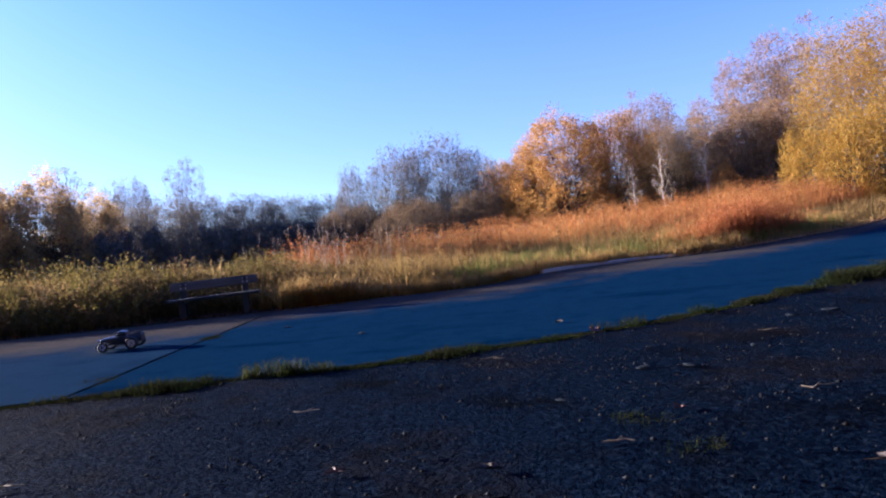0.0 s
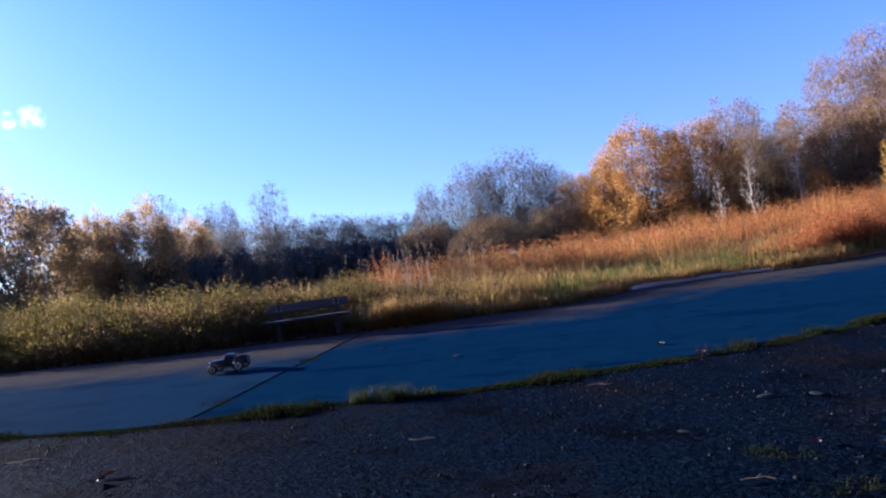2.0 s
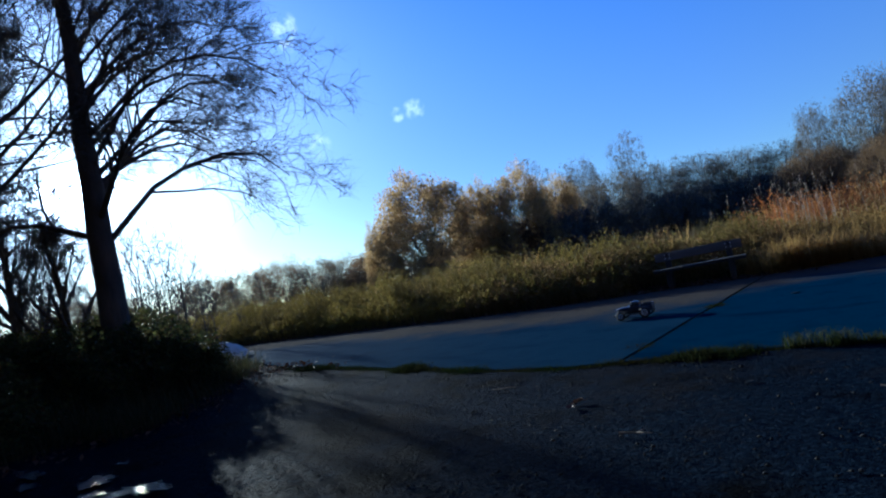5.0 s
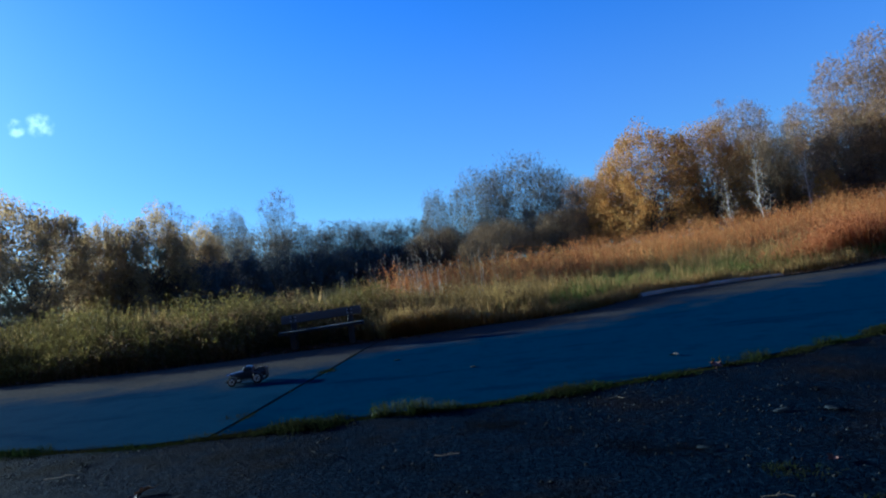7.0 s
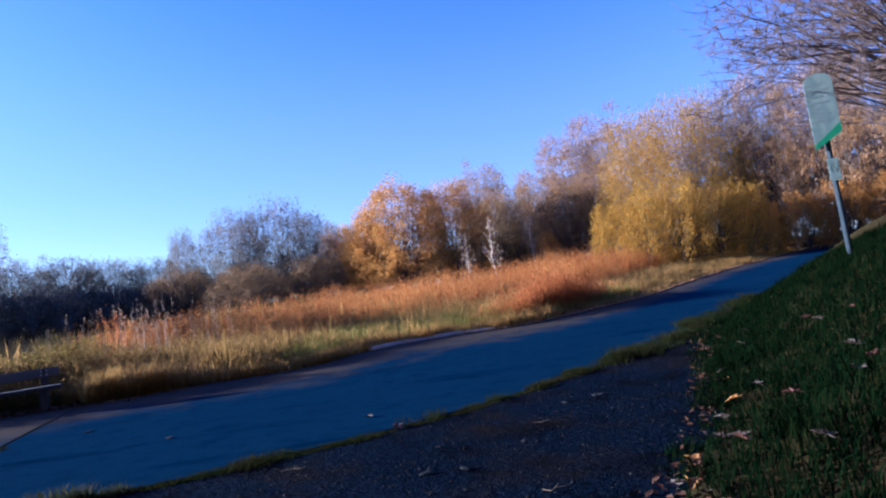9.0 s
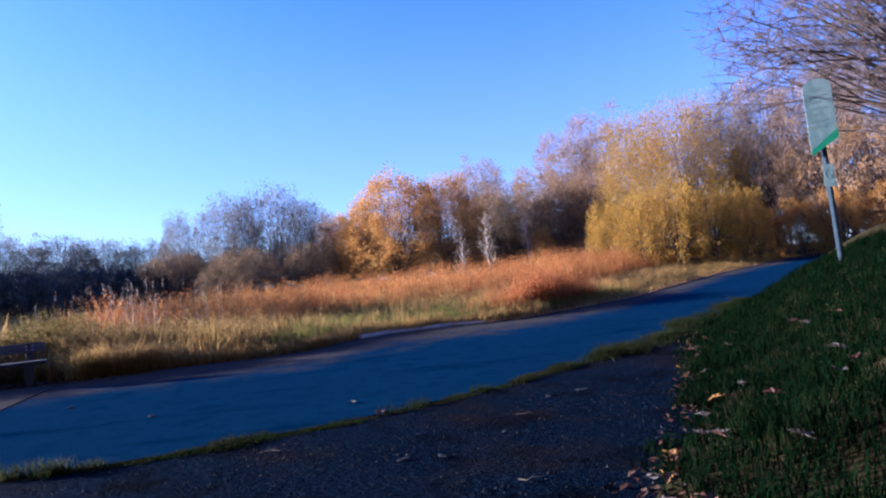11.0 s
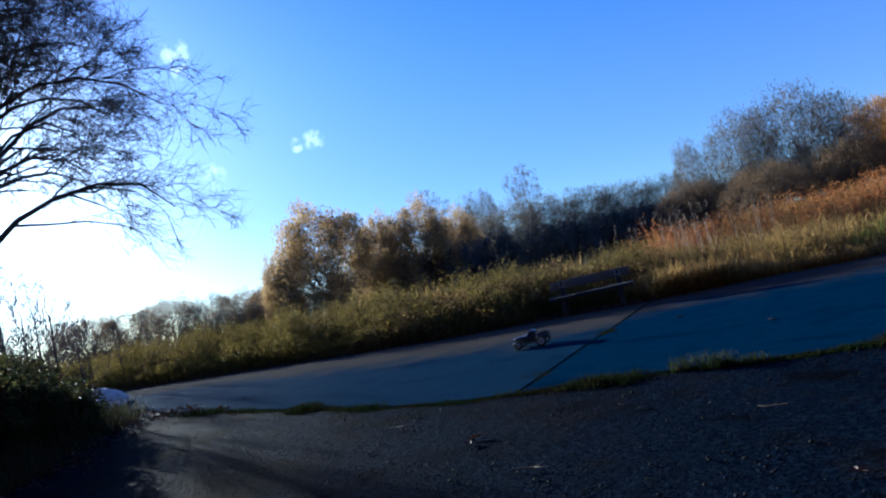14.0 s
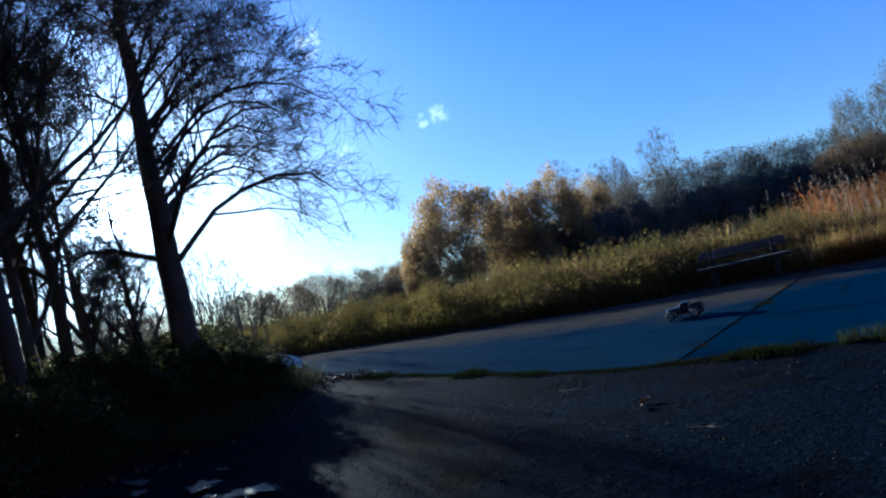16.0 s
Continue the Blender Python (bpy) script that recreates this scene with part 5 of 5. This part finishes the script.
x4, y4 = rng.normal(BENCH[0], 0.8, 420), rng.normal(BENCH[1] + 0.05, 0.2, 420)
x6, y6 = rng.normal(-9.2, 0.7, 420), rng.normal(6.0, 0.3, 420)
lx, ly = np.concatenate([x1, x2, x3, x4, x6]), np.concatenate([y1, y2, y3, y4, y6])
lz = np.maximum(land_z(lx, ly), base_z(lx, ly) + 0.02) + 0.02
stuff("leaf_litter", [leaf_quads(rng, np.stack([lx, ly, lz], -1), rng.uniform(0.025, 0.058, len(lx)), 0.6, 1.4)], M["litter"], "brown and orange fallen leaves along the edges", "leaf litter")


M["dry_litter"] = plant("dry_litter", [(0.34, 0.20, 0.09), (0.46, 0.30, 0.15), (0.26, 0.14, 0.06), (0.40, 0.22, 0.08)], 0.25)
x5 = rng.uniform(4.8, 34, 6500)
y5 = far_edge(x5) - 0.22 + np.abs(rng.normal(0, 0.20, len(x5)))
stuff("dry_litter", [leaf_quads(rng, np.stack([x5, y5, base_z(x5, y5) + 0.035 + 0.02 * rng.uniform(0, 1, len(x5))], -1), rng.uniform(0.03, 0.06, len(x5)), 0.7, 1.4)], M["dry_litter"], "pale dry leaves gathered along the sunny verge", "leaf litter")


def chips(rng, x, y, z, size):
    """Small broken stones."""
    n = len(x)
    o = np.array([[1, 0, 0], [0, 1, 0], [-1, 0, 0], [0, -1, 0], [0, 0, 0.7], [0, 0, -0.5]], float)
    v = o[None] * size[:, None, None] * rng.uniform(0.6, 1.4, (n, 6, 1))
    a = rng.uniform(0, 6.28, n)
    c, s = np.cos(a)[:, None], np.sin(a)[:, None]
    v = np.stack([v[..., 0] * c - v[..., 1] * s + x[:, None], v[..., 0] * s + v[..., 1] * c + y[:, None], v[..., 2] + z[:, None]], -1)
    f = np.array([[0, 1, 4], [1, 2, 4], [2, 3, 4], [3, 0, 4], [1, 0, 5], [2, 1, 5], [3, 2, 5], [0, 3, 5]])
    return v.reshape(-1, 3), (f[None] + (np.arange(n) * 6)[:, None, None]).reshape(-1, 3)


M["grit"] = plant("grit", [(0.003, 0.004, 0.006), (0.008, 0.009, 0.011), (0.014, 0.016, 0.019), (0.006, 0.005, 0.004), (0.026, 0.029, 0.034)], 0.0, 0.8, gloss=0.05)
x, y = rng.uniform(-8, 6, 30000), rng.uniform(0.3, 9.5, 30000)
ok = (y < near_edge(x) - 0.15) & (x < np.interp(y, RIGHT_Y, RIGHT_X)) & (x > np.interp(y, LEFT_Y, LEFT_X)) & (wobble(x, y, 0.9, 5) + rng.uniform(-0.8, 1.0, len(x)) > 0.1)
x, y = x[ok], y[ok]
stuff("grit", [chips(rng, x, y, on_tarmac(x, y), 0.004 + 0.012 * rng.uniform(0, 1, len(x)) ** 4)], M["grit"], "loose grit and small stones on the tarmac", "grit")

# pale flat stones and twigs lying about
M["pale_stone"] = surface("pale_stone", [(0.012, 0.016, 0.021), (0.028, 0.034, 0.040)], 12, 0.9, 60, 0.004, gloss=0.03)
for i, (qx, qy, s) in enumerate(((3.93, 6.42, 0.075), (1.79, 4.53, 0.05), (1.5, 4.58, 0.045), (3.45, 6.27, 0.04), (-1.89, 8.82, 0.05), (-0.75, 7.59, 0.045), (2.47, 5.01, 0.035), (0.81, 3.91, 0.03), (-1.49, 4.33, 0.035))):
    me = bpy.data.meshes.new("stone")
    b = rock(20 + i * 2.3, (s * 1.15, s * 0.7, s * 0.16))
    b.to_mesh(me)
    b.free()
    ob = thing("flat_stone", shaded(me, False), M["pale_stone"], "flat pale stone on the " + ("road" if qy > float(near_edge(qx)) else "tarmac"), "stone", group="loose stones")
    ob.location = (qx, qy, float(base_z(qx, qy)) + 0.027)
    ob.rotation_euler = (0.04 * math.sin(i), 0.05, i * 1.7)
M["twig"] = surface("twig", [(0.10, 0.08, 0.05), (0.2, 0.16, 0.11)], 20, 0.85, 60, 0.002)
for i, (qx, qy, n) in enumerate(((-0.67, 4.11, 0.16), (0.9, 3.11, 0.14), (2.17, 3.72, 0.18), (-1.85, 3.21, 0.2), (-3.44, 4.3, 0.22), (0.55, 5.27, 0.2), (2.86, 5.55, 0.16))):
    r = random.Random(i)
    z = float(base_z(qx, qy)) + 0.034
    p0 = [(qx + (k - 2) * n / 4, qy + r.uniform(-0.02, 0.02), z + r.uniform(0, 0.008)) for k in range(5)]
    side = (p0[2][0] + n * 0.2, p0[2][1] + n * 0.22, z + 0.012)
    v, f = tubes(p0[:4] + [p0[2]], p0[1:] + [side], np.array([0.004, 0.004, 0.0035, 0.003, 0.0025]), np.array([0.004, 0.0035, 0.003, 0.0018, 0.0012]), 6)
    thing("fallen_twig", shaded(mesh_of("twig", v, f)), M["twig"], "thin dry forked twig lying on the tarmac", "twig", group="fallen twigs")

# tufts
tuft = [(-4.71, 5.83, 0.10), (-4.44, 5.77, 0.11), (-2.1, 5.8, 0.14), (-1.4, 6.02, 0.17), (-1.21, 6.02, 0.2), (-1.02, 6.06, 0.18), (-0.75, 6.13, 0.13), (0.1, 6.4, 0.12), (1.8, 7.24, 0.15), (2.09, 7.33, 0.15), (2.97, 7.91, 0.14), (5.41, 9.52, 0.24), (5.71, 9.89, 0.22), (6.13, 10.2, 0.2), (7.04, 10.87, 0.25), (7.45, 11.07, 0.2), (1.14, 3.5, 0.07), (1.23, 3.43, 0.06), (1.22, 3.0, 0.08), (-2.92, 5.89, 0.1)]
for i, (qx, qy, h) in enumerate(tuft):
    n = 3
    if qy > 5:
        qy = float(near_edge(qx)) + 0.03 * math.sin(3 * i)
    ax, ay = qx + rng.normal(0, 0.09, n), qy + rng.normal(0, 0.04, n)
    bright = i in (3, 4, 5, 6)
    me = mesh_of("grass_tuft", *tussocks(rng, ax, ay, 60, 0.09, h, 0.003, 0.9))
    thing("grass_tuft", me, M["tuft"] if bright else M["strip"], "yellow-green grass tuft in the tarmac joint" if bright else "dark green grass tuft growing through the tarmac", "grass tuft", group="grass tufts")
